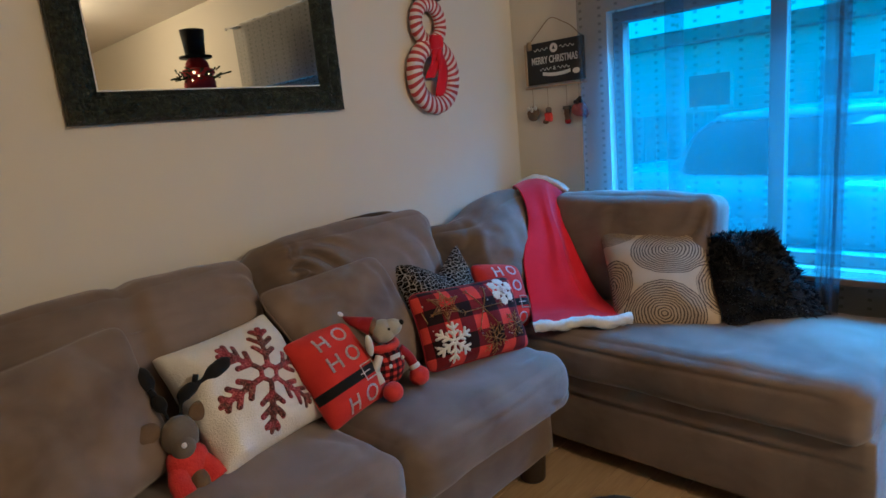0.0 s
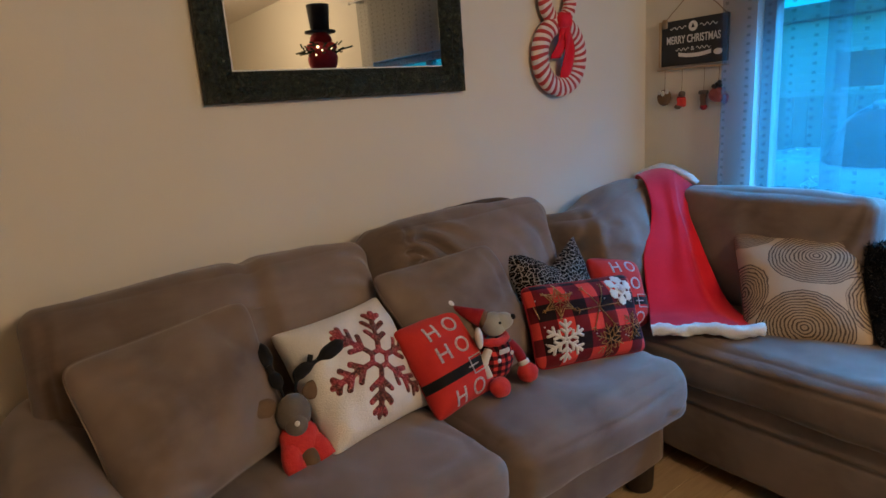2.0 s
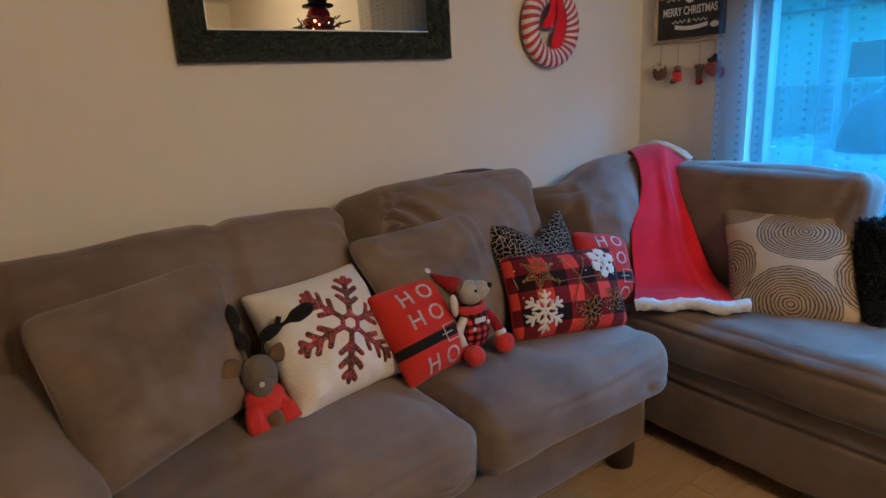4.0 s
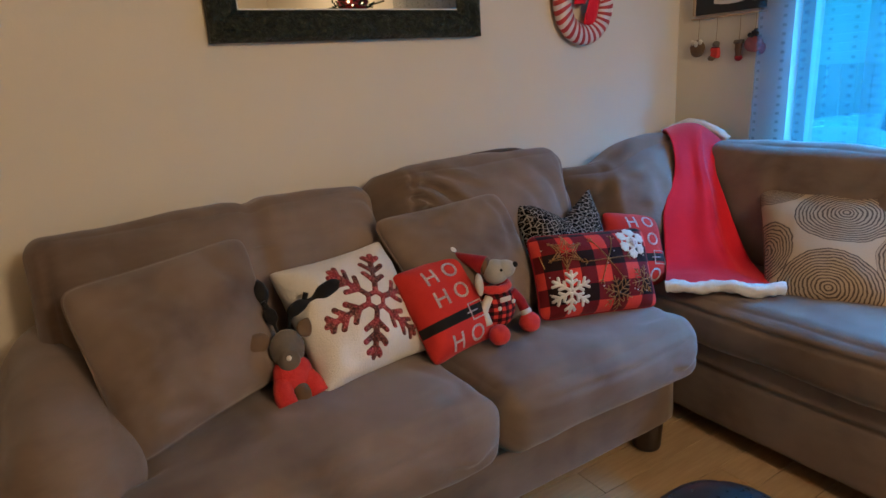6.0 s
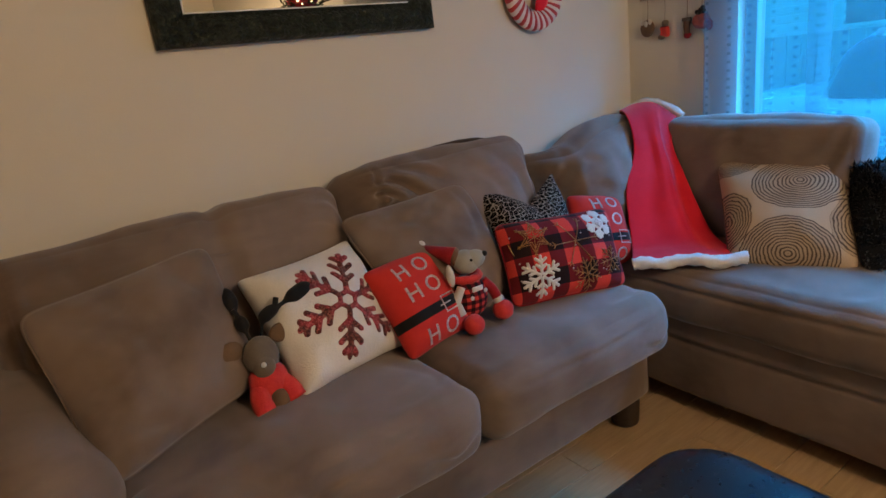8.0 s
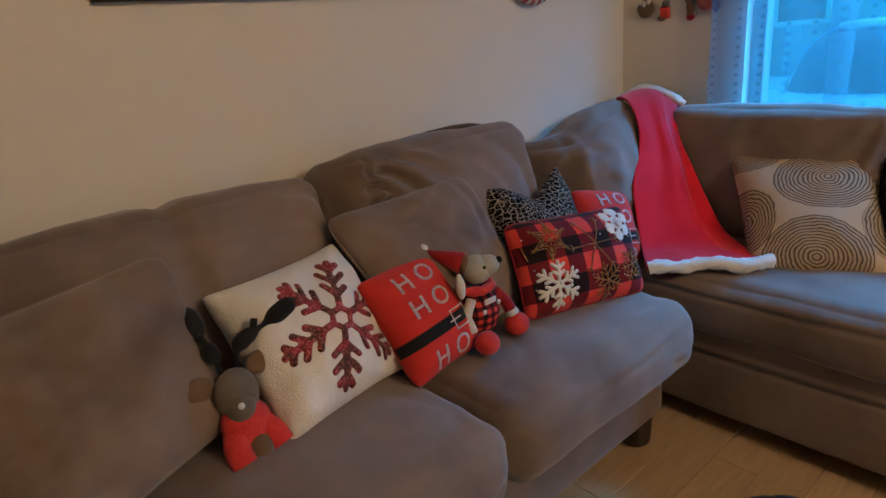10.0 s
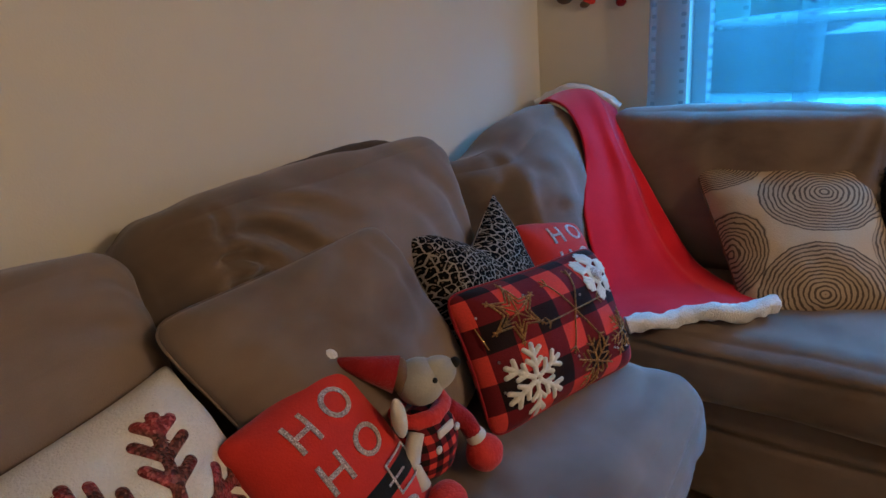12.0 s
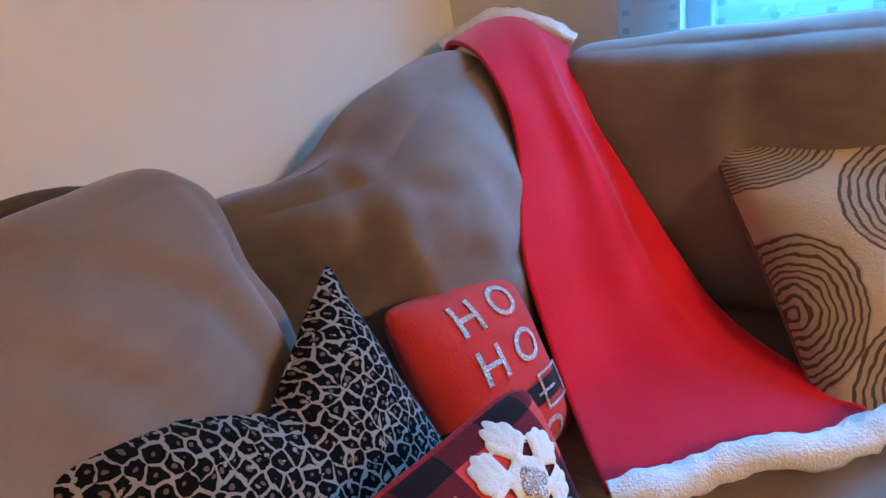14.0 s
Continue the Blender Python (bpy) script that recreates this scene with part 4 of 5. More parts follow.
santa_cushion(pose(0.985, 1.468, 0.684, 58, -7.0, 3.5), 4)
santa_cushion(pose(1.880, 1.530, 0.665, 61, 8.0, -12.0), 5)

# leopard cushion, its top punched in
cushion_thing("leopard_cushion", Pillow(0.365, 0.35, 0.155, 0.05, 0.085, 44, 6, 0.5, 0.006), pose(1.565, 1.565, 0.745, 63, 0.5, -1),
              LEOPARD, "leopard print plush cushion with a punched-in top", edge=LEOPARD, back=WHITE_CLOTH)

# check lumbar cushion with snowflakes
pil = Pillow(0.44, 0.28, 0.155, 0.055, seed=7, wrinkle=0.007)
t = cushion_thing("check_cushion", pil, pose(1.512, 1.385, 0.690, 63, 3.0, -15.0), CHECK, "red and black check lumbar cushion with felt snowflakes", edge=DARK_RED_KNIT)
part("snowflake", pil.wrap(moved(snowflake(0.063, 0.0100, 0.004, ((0.36, 0.30), (0.66, 0.34)), 83, 0.12), Matrix.Translation((-0.122, -0.060, 0))), 0.003), FELT_WHITE, t, "white felt snowflake")
bm = applique(snowflake_lines(0.050, 0.0125, ((0.50, 0.36), (0.74, 0.26)), 80, 0.2) + [(-0.001, 0, 0.001, 0, 0.044)], 0.004, 0.0016)
part("snowflake", pil.wrap(moved(bm, Matrix.Translation((0.130, 0.078, 0))), 0.003), FELT_WHITE, t, "white felt snowflake with silver middle")
part("flake_middle", pil.wrap(moved(merge(stroke(-0.004, 0, 0.004, 0, 0.023, 0.006), stroke(0, -0.004, 0, 0.004, 0.023, 0.006)), Matrix.Translation((0.130, 0.078, 0))), 0.006), SILVER_SEQUIN, t, "grey beaded middle")
def star(r, waist, wide, turn):
    """The outline of a six-pointed star."""
    pts = []
    for k in range(12):
        a, q = radians(turn + 30 * k), r if k % 2 == 0 else waist * r
        pts.append((q * math.cos(a), q * math.sin(a)))
    return [(*p, *q, wide) for p, q in zip(pts, pts[1:] + pts[:1])]


bm = applique(star(0.054, 0.50, 0.0036, 84) + star(0.038, 0.48, 0.0032, 84) + snowflake_lines(0.062, 0.0028, ((0.86, 0.10),), 84), 0.0025, 0.001)
part("stitched_star", pil.wrap(moved(bm, Matrix.Translation((-0.118, 0.066, 0))), 0.002), GOLD_THREAD, t, "gold stitched star with sparkling rays")
for x, y, r, w, tw, turn in ((0.040, -0.082, 0.055, 0.0036, ((0.30, 0.42), (0.60, 0.28)), 100),
                             (0.140, -0.050, 0.050, 0.0030, ((0.35, 0.40), (0.65, 0.26)), 70), (0.020, 0.030, 0.088, 0.0030, ((0.84, 0.16),), 62)):
    bm = moved(snowflake(r, w, 0.0025, tw, turn, 0.0), Matrix.Translation((x, y, 0)))
    part("stitched_flake", pil.wrap(bm, 0.002), GOLD_THREAD, t, "gold stitched snowflake")
rng = random.Random(5)
for k in range(16):
    x, y = rng.uniform(-0.19, 0.19), rng.uniform(-0.11, 0.11)
    p = pil.on(x, y, 0.002)
    part("bead", ball(0.0028, 0.0028, 0.0022, p, 8), SILVER_SEQUIN, t)
part("zip_pull", tube([pil.on(-0.198, 0.065, 0.006), pil.on(-0.190, 0.02, 0.010)], 0.0018, 6), GOLD, t, "thin golden tag thread")

# sand cushion with stitched rings, and a black plush cushion behind it
pil = slung([(2.300, 1.308, 0.862), (2.402, 0.908, 0.876), (2.215, 0.755, 0.545), (2.050, 1.105, 0.545)], 0.14, pinch=0.035, seed=8, wrinkle=0.007)
cushion_thing("ring_cushion", pil, pil.m, RINGED, "sand linen cushion with stitched brown rings", edge=BROWN_FELT)
furry = slung([(2.430, 0.955, 0.850), (2.440, 0.665, 0.890), (2.520, 0.480, 0.545), (2.200, 0.745, 0.545)], 0.17, pinch=0.03, seed=9, wrinkle=0.030)
t = thing("black_cushion", furry.m, "black plush cushion leaning on the chaise back", "cushion")
part("cover", lumpy(furry.mesh(), 0.012, 0.03, 4), BLACK_FUR, t)
tufts = bmesh.new()
for k in range(1500):
    u, v = rng.uniform(-0.98, 0.98), rng.uniform(-0.98, 0.98)
    p = furry.at(u, v)
    out = Vector((u * 0.5 + rng.gauss(0, 0.3), v * 0.5 + rng.gauss(0, 0.3), 1)).normalized()
    s = out.cross(Vector((rng.gauss(0, 1), rng.gauss(0, 1), 0.2))).normalized() * 0.004
    tufts.faces.new([tufts.verts.new(q) for q in (p - s, p + s, p + out * rng.uniform(0.010, 0.036))])
tagged(part("fur", tufts, BLACK_FUR, t), kind="stuff")


# ---- soft toys: one plain mesh each ----
def doll(name, bits, m, label, category):
    """Joins (mesh, material) pairs into one mesh object."""
    out, mats = bmesh.new(), []
    for bm, mat in bits:
        if mat not in mats:
            mats.append(mat)
        k = mats.index(mat)
        for f in bm.faces:
            f.material_index = k
            f.smooth = True
        me = bpy.data.meshes.new("tmp")
        bm.to_mesh(me)
        bm.free()
        out.from_mesh(me)
        bpy.data.meshes.remove(me)
    bmesh.ops.recalc_face_normals(out, faces=out.faces)
    me = bpy.data.meshes.new("mesh")
    out.to_mesh(me)
    out.free()
    for mat in mats:
        me.materials.append(mat)
    ob = new(name, me)
    ob.matrix_world = m
    return tagged(ob, label, category)


def antler(points, side):
    """A felt antler: a thin stem, a pad with a stub, a waist and a broader blunt pad."""
    def girth(s):
        pad = 0.85 * math.exp(-((s - 0.38) / 0.15) ** 4) + 1.15 * math.exp(-((s - 0.82) / 0.17) ** 4)
        return 0.26 + pad * (0.93 if s < 0.97 else 0.6)
    line = spline(points, 30)
    main = tube(line, 0.0165, 10, taper=girth)
    mid = line[15]
    stub = tube([mid, mid + Vector((side * 0.004, 0.0, 0.014)), mid + Vector((side * 0.010, 0.002, 0.026))], 0.0075, 8)
    return merge(main, stub)


doll("reindeer_toy", [
    (lumpy(ball(0.046, 0.038, 0.052, (0.005, 0.035, 0.150), 24), 0.002, 0.03), GREY_FELT),
    (ball(0.030, 0.028, 0.034, (-0.002, 0.014, 0.128), 18), GREY_FELT),
    (ball(0.007, 0.006, 0.007, (-0.010, -0.012, 0.140), 12), SHERPA),
    (ball(0.031, 0.010, 0.027, (-0.060, 0.050, 0.182), 18), BROWN_FELT),
    (ball(0.031, 0.010, 0.026, (0.074, 0.050, 0.186), 18), BROWN_FELT),
    (antler([(-0.008, 0.045, 0.195), (-0.012, 0.080, 0.250), (-0.014, 0.150, 0.322)], -1), BLACK_CLOTH),
    (antler([(0.022, 0.045, 0.197), (0.045, 0.050, 0.240), (0.115, 0.050, 0.262), (0.190, 0.060, 0.282)], 1), BLACK_CLOTH),
    (lumpy(ball(0.053, 0.040, 0.058, (0.006, 0.028, 0.078), 22), 0.003, 0.03, 2), RED_KNIT),
    (tube(spline([(-0.018, 0.025, 0.075), (-0.034, 0.005, 0.050), (-0.034, -0.014, 0.020)], 10), 0.027, 12), RED_KNIT),
    (tube(spline([(0.030, 0.025, 0.075), (0.046, 0.005, 0.050), (0.052, -0.014, 0.022)], 10), 0.027, 12), RED_KNIT),
    (ball(0.026, 0.030, 0.032, (0.010, -0.002, 0.034), 16), BROWN_FELT)],
    pose(0.500, 1.422, 0.545, -6, 0, 4), "felt reindeer toy in red overalls with black antlers", "soft toy")

doll("mouse_toy", [
    (lumpy(ball(0.041, 0.040, 0.038, (-0.004, 0.022, 0.201), 24), 0.002, 0.03), MOUSE_GREY),
    (ball(0.036, 0.027, 0.028, (0, 0, 0), 24, Matrix.Translation((0.014, 0.004, 0.209)) @ pose(0, 0, 0, 0, -18, -42)), MOUSE_GREY),
    (ball(0.009, 0.009, 0.009, (0.038, -0.020, 0.224), 12), BLACK_CLOTH),
    (ball(0.0045, 0.0045, 0.0045, (-0.010, -0.015, 0.215), 10), BLACK_CLOTH),
    (ball(0.013, 0.011, 0.036, (-0.056, 0.008, 0.186), 18, pose(0, 0, 0, 0, -6, 0)), EAR_WHITE),
    (cyl(0.030, 0.007, 0.100, 24, Matrix.Translation((-0.030, 0.046, 0.220)) @ Vector((-0.060, 0.080, 0.034)).to_track_quat('Z', 'Y').to_matrix().to_4x4()), DARK_RED_KNIT),
    (lumpy(ball(0.030, 0.016, 0.028, (0, 0, 0), 18, Matrix.Translation((-0.026, 0.040, 0.217)) @ pose(0, 0, 0, 0, 0, 36)), 0.002, 0.01), TAN_FELT),
    (lumpy(ball(0.016, 0.016, 0.016, (-0.088, 0.130, 0.258), 16), 0.002, 0.006), SHERPA),
    (lumpy(ball(0.060, 0.046, 0.068, (0.000, 0.022, 0.088), 24), 0.004, 0.03, 5), TINY_CHECK),
    (tube([(0.044 * math.cos(a) - 0.010, 0.024 + 0.036 * math.sin(a), 0.155) for a in [k * math.pi / 9 for k in range(18)]], 0.0125, 8, True, 0.4), RED_KNIT),
    (box(0.040, 0.006, 0.016, (0.000, -0.018, 0.122), 0.003), EAR_WHITE),
    (ball(0.007, 0.004, 0.007, (-0.024, -0.020, 0.098), 10), SHERPA), (ball(0.007, 0.004, 0.007, (0.030, -0.018, 0.108), 10), SHERPA),
    (tube(spline([(-0.040, 0.010, 0.130), (-0.068, 0.000, 0.095), (-0.064, -0.014, 0.055)], 10), 0.0135, 12), EAR_WHITE),
    (tube(spline([(0.042, 0.008, 0.130), (0.062, -0.008, 0.100), (0.068, -0.022, 0.072)], 10), 0.016, 12), DARK_RED_KNIT),
    (ball(0.019, 0.017, 0.017, (0.070, -0.026, 0.066), 14), EAR_WHITE),
    (lumpy(ball(0.033, 0.032, 0.031, (-0.050, -0.048, 0.030), 20), 0.002, 0.02), RED_KNIT),
    (lumpy(ball(0.034, 0.032, 0.032, (0.075, -0.038, 0.034), 20), 0.002, 0.02), RED_KNIT)],
    pose(1.146, 1.400, 0.568, 0, 0, 0), "grey plush mouse in red hat and knitted overalls", "soft toy")


# ---- red throw with sherpa trim, laid over the sofa's inner corner ----
LEFT = [(2.505, 1.915, 1.010), (2.36, 1.80, 1.060), (2.245, 1.675, 1.052), (2.185, 1.600, 0.985), (2.140, 1.565, 0.905), (2.045, 1.530, 0.790), (1.998, 1.487, 0.690), (1.948, 1.438, 0.610), (1.895, 1.395, 0.590), (1.815, 1.335, 0.582)]
RIGHT = [(2.590, 1.645, 0.985), (2.480, 1.600, 1.010), (2.385, 1.555, 0.985), (2.315, 1.500, 0.915), (2.275, 1.430, 0.825), (2.240, 1.350, 0.715), (2.205, 1.275, 0.630), (2.155, 1.200, 0.603), (2.100, 1.120, 0.596), (2.048, 1.045, 0.590)]
throw = thing("throw_blanket", Matrix(), "red fleece throw with white sherpa trim over the corner", "blanket")
NS, NU = 70, 44
la, ra = spline(LEFT, NS), spline(RIGHT, NS)
bm = bmesh.new()
rows = []
for i in range(NS + 1):
    s = i / NS
    line = []
    for j in range(NU + 1):
        u = j / NU
        p = la[i].lerp(ra[i], u)
        arch = math.sin(math.pi * u)
        p.z += arch * (0.055 * math.exp(-(s / 0.22) ** 2) + 0.004)
        out = Vector((-0.55, -0.6, 0.55))
        fold = 0.013 * math.sin(u * 11.0 + 1.5 * s + 0.6) * math.exp(-((u - 0.62) / 0.33) ** 2) * math.sin(math.pi * min(1, s * 1.15)) ** 0.7
        fold += 0.006 * noise.noise(Vector((u * 4, s * 5, 2.2))) + 0.010 * math.exp(-((u - 0.66 - 0.1 * s) / 0.05) ** 2) * math.sin(math.pi * s)
        line.append(bm.verts.new(p + out * fold * (0.4 + 0.6 * arch)))
    rows.append(line)
for p, q in zip(rows, rows[1:]):
    for j in range(NU):
        bm.faces.new((p[j], p[j + 1], q[j + 1], q[j]))
bottom = [v.co.copy() for v in rows[-1]]
upper = [v.co.copy() for v in rows[0]]
bmesh.ops.recalc_face_normals(bm, faces=bm.faces)
bmesh.ops.solidify(bm, geom=list(bm.faces), thickness=0.009)
part("fleece", bm, RED_FLEECE, throw, "red fleece")
way = [p + Vector((-0.008, -0.010, 0.002 + 0.005 * math.sin(k * 0.33))) + Vector((-0.7, -0.7, 0)) * 0.006 * math.sin(k * 0.21 + 1.0) for k, p in enumerate(bottom)]
part("trim", tube(spline(way, 120), 0.0215, 14, False, 0.35, 1), SHERPA, throw, "white sherpa trim")
part("trim", tube(spline([p + Vector((-0.014, -0.016, 0.016)) for p in upper], 90), 0.0185, 12, False, 0.35, 2), SHERPA, throw, "white sherpa trim")


# ---- on the mirror wall ----
def mirror():
    t = thing("wall_mirror", pose(1.018, WY, 1.80, 90), "landscape wall mirror in a carved dark frame", "mirror")
    w, h, rim = 0.964, 0.64, 0.092
    prof = [(0.0, 0.0), (0.0, 0.030), (0.012, 0.042), (0.030, 0.040), (0.046, 0.030), (0.056, 0.033), (0.068, 0.028), (0.080, 0.016), (rim, 0.012), (rim, 0.0)]
    for name, length, turn in (("frame_rail", w, 0), ("frame_rail", w, 180), ("frame_stile", h, 90), ("frame_stile", h, 270)):
        bm = bmesh.new()
        n = 60
        other = h if turn in (0, 180) else w
        rows = []
        for i in range(n + 1):
            s = i / n
            row = []
            for d, z in prof:
                x = -length / 2 + d + (length - 2 * d) * s
                k = 0.0045 * (noise.noise(Vector((x * 38, d * 60, turn))) + 0.7 * math.sin(x * 95)) * (0.01 < d < 0.07)
                row.append(bm.verts.new((x, -other / 2 + d, z + k)))
            rows.append(row)
        for p, q in zip(rows, rows[1:]):
            for i in range(len(prof) - 1):
                bm.faces.new((p[i], q[i], q[i + 1], p[i + 1]))
        part(name, moved(bm, pose(0, 0, 0, 0, 0, turn)), FRAME, t)
    part("glass", box(w - 2 * rim + 0.01, h - 2 * rim + 0.01, 0.006, (0, 0, 0.008)), mirror_glass, t, "clear mirror glass", smooth=False)
    edge = merge(box(w - 2 * rim, 0.004, 0.004, (0, -h / 2 + rim + 0.002, 0.0135)), box(0.004, h - 2 * rim, 0.004, (-w / 2 + rim + 0.002, 0, 0.0135)))
    part("inner_bead", edge, CHALK, t, "thin pale bead along the glass", smooth=False)


def ring_wreath(parent, cx, cz, rx, rz, minor, count):
    """A wreath of rolled candy-striped bands, alternately red and white."""
    for colour, mat, first in (("red_stripe", STRIPE_RED, 0), ("white_stripe", STRIPE_WHITE, 1)):
        out = []
        for k in range(first, 2 * count, 2):
            bm = bmesh.new()
            rings = []
            for e in range(5):
                a0 = math.pi * (k + e / 4 * 1.02) / count
                ring = []
                for j in range(13):
                    b = 2 * math.pi * j / 13
                    a = a0 + 0.10 * math.cos(b)
                    m = minor * (1.0 + 0.05 * math.sin(math.pi * e / 4))
                    ring.append(bm.verts.new((cx + (rx + m * math.cos(b)) * math.cos(a), cz + (rz + m * math.cos(b)) * math.sin(a), 0.032 + m * 0.75 * math.sin(b))))
                rings.append(ring)
            for p, q in zip(rings, rings[1:]):
                for j in range(13):
                    bm.faces.new((p[j], p[(j + 1) % 13], q[(j + 1) % 13], q[j]))
            out.append(bm)
        part(colour, merge(*out), mat, parent)


def snowman_wreath():
    t = thing("snowman_wreath", pose(2.018, WY, 1.60, 90), "red and white striped double-ring wreath with red bow", "wreath")
    ring_wreath(t, 0, 0, 0.118, 0.126, 0.040, 27)
    ring_wreath(t, -0.004, 0.225, 0.076, 0.080, 0.031, 20)
    hat = part("hat_brim", moved(soft_box(0.15, 0.035, 0.05, 0.016, n=6), Matrix.Translation((0, 0.335, 0.04))), BLACK_CLOTH, t, "black felt hat")
    part("hat_crown", moved(soft_box(0.10, 0.10, 0.05, 0.02, n=6), Matrix.Translation((0, 0.395, 0.04))), BLACK_CLOTH, t, "black felt hat")
    for pts, w in (([(0.0, 0.140, 0.070), (-0.012, 0.06, 0.060), (-0.030, -0.01, 0.045)], 0.030), ([(0.006, 0.140, 0.072), (0.030, 0.04, 0.062), (0.028, -0.09, 0.045)], 0.032)):
        c = spline(pts, 16)
        bm = bmesh.new()
        rows = [[bm.verts.new(p + Vector((w * (0.6 + 0.5 * i / 16) * e, 0, 0.006 * math.sin(3 * e + i * 0.5)))) for e in (-1, -0.5, 0, 0.5, 1)] for i, p in enumerate(c)]
        for p, q in zip(rows, rows[1:]):
            for k in range(4):
                bm.faces.new((p[k], p[k + 1], q[k + 1], q[k]))
        bmesh.ops.recalc_face_normals(bm, faces=bm.faces)
        bmesh.ops.solidify(bm, geom=list(bm.faces), thickness=0.003)
        part("ribbon_tail", bm, RED_FLEECE, t, "red ribbon tail")
    part("ribbon_knot", lumpy(moved(soft_box(0.072, 0.060, 0.040, 0.018, n=8), Matrix.Translation((0.0, 0.140, 0.064))), 0.006, 0.02), RED_FLEECE, t, "red ribbon knot")


def metal_flower():
    t = thing("metal_flower", pose(-0.290, WY, 1.505, 90), "whitewashed metal flower wall ornament with pointed petals", "wall ornament")
    for r, n, wide, z, off in ((0.124, 12, 0.040, 0.008, 0.05), (0.104, 11, 0.036, 0.018, 0.45), (0.080, 9, 0.032, 0.028, 0.1), (0.056, 7, 0.026, 0.037, 0.3), (0.036, 5, 0.020, 0.045, 0.2)):
        bm = bmesh.new()
        cols = []
        for i in range(11):
            s = i / 10
            w = wide / 2 * (math.sin(math.pi * s ** 0.8) ** 0.8 if 0 < s < 1 else 0.02)
            cols.append([bm.verts.new((0.008 + (r - 0.008) * s, w * e, 0.018 * s * s + 0.010 * (1 - abs(e)) - 0.004)) for e in (-1, -0.5, 0, 0.5, 1)])
        for p, q in zip(cols, cols[1:]):
            for k in range(4):
                bm.faces.new((p[k], q[k], q[k + 1], p[k + 1]))
        bmesh.ops.recalc_face_normals(bm, faces=bm.faces)
        bmesh.ops.solidify(bm, geom=list(bm.faces), thickness=0.0015)
        me = mesh_of(bm)
        for k in range(n):
            part("petal", me, METAL_PETAL, t, "", pose(0, 0, z, 0, 0, 360 * (k + off) / n))
    part("flower_centre", ball(0.010, 0.010, 0.010, (0, 0, 0.055), 16), METAL_PETAL, t)


def outlet():
    t = thing("wall_outlet", pose(-0.337, WY, 0.634, 90), "white wall outlet plate with a black plug in it", "outlet")
    part("plate", box(0.074, 0.118, 0.007, (0, 0, 0.0035), 0.003), PLASTIC_WHITE, t)
    for y in (-0.024, 0.024):
        part("socket", box(0.034, 0.030, 0.003, (0, y, 0.0085), 0.001), PLASTIC_WHITE, t)
    plug = thing("power_cord", pose(-0.337, WY, 0.634, 90), "black power cord hanging from the outlet", "cord")
    part("plug", box(0.026, 0.028, 0.032, (0, -0.012, 0.027), 0.006), PLASTIC_BLACK, plug)
    part("cable", tube(spline([(0, -0.02, 0.04), (0.012, -0.09, 0.045), (0.05, -0.18, 0.035), (0.085, -0.32, 0.03), (0.07, -0.52, 0.04), (-0.06, -0.625, 0.10)], 40), 0.0026, 8), PLASTIC_BLACK, plug)


mirror()
snowman_wreath()
metal_flower()
outlet()


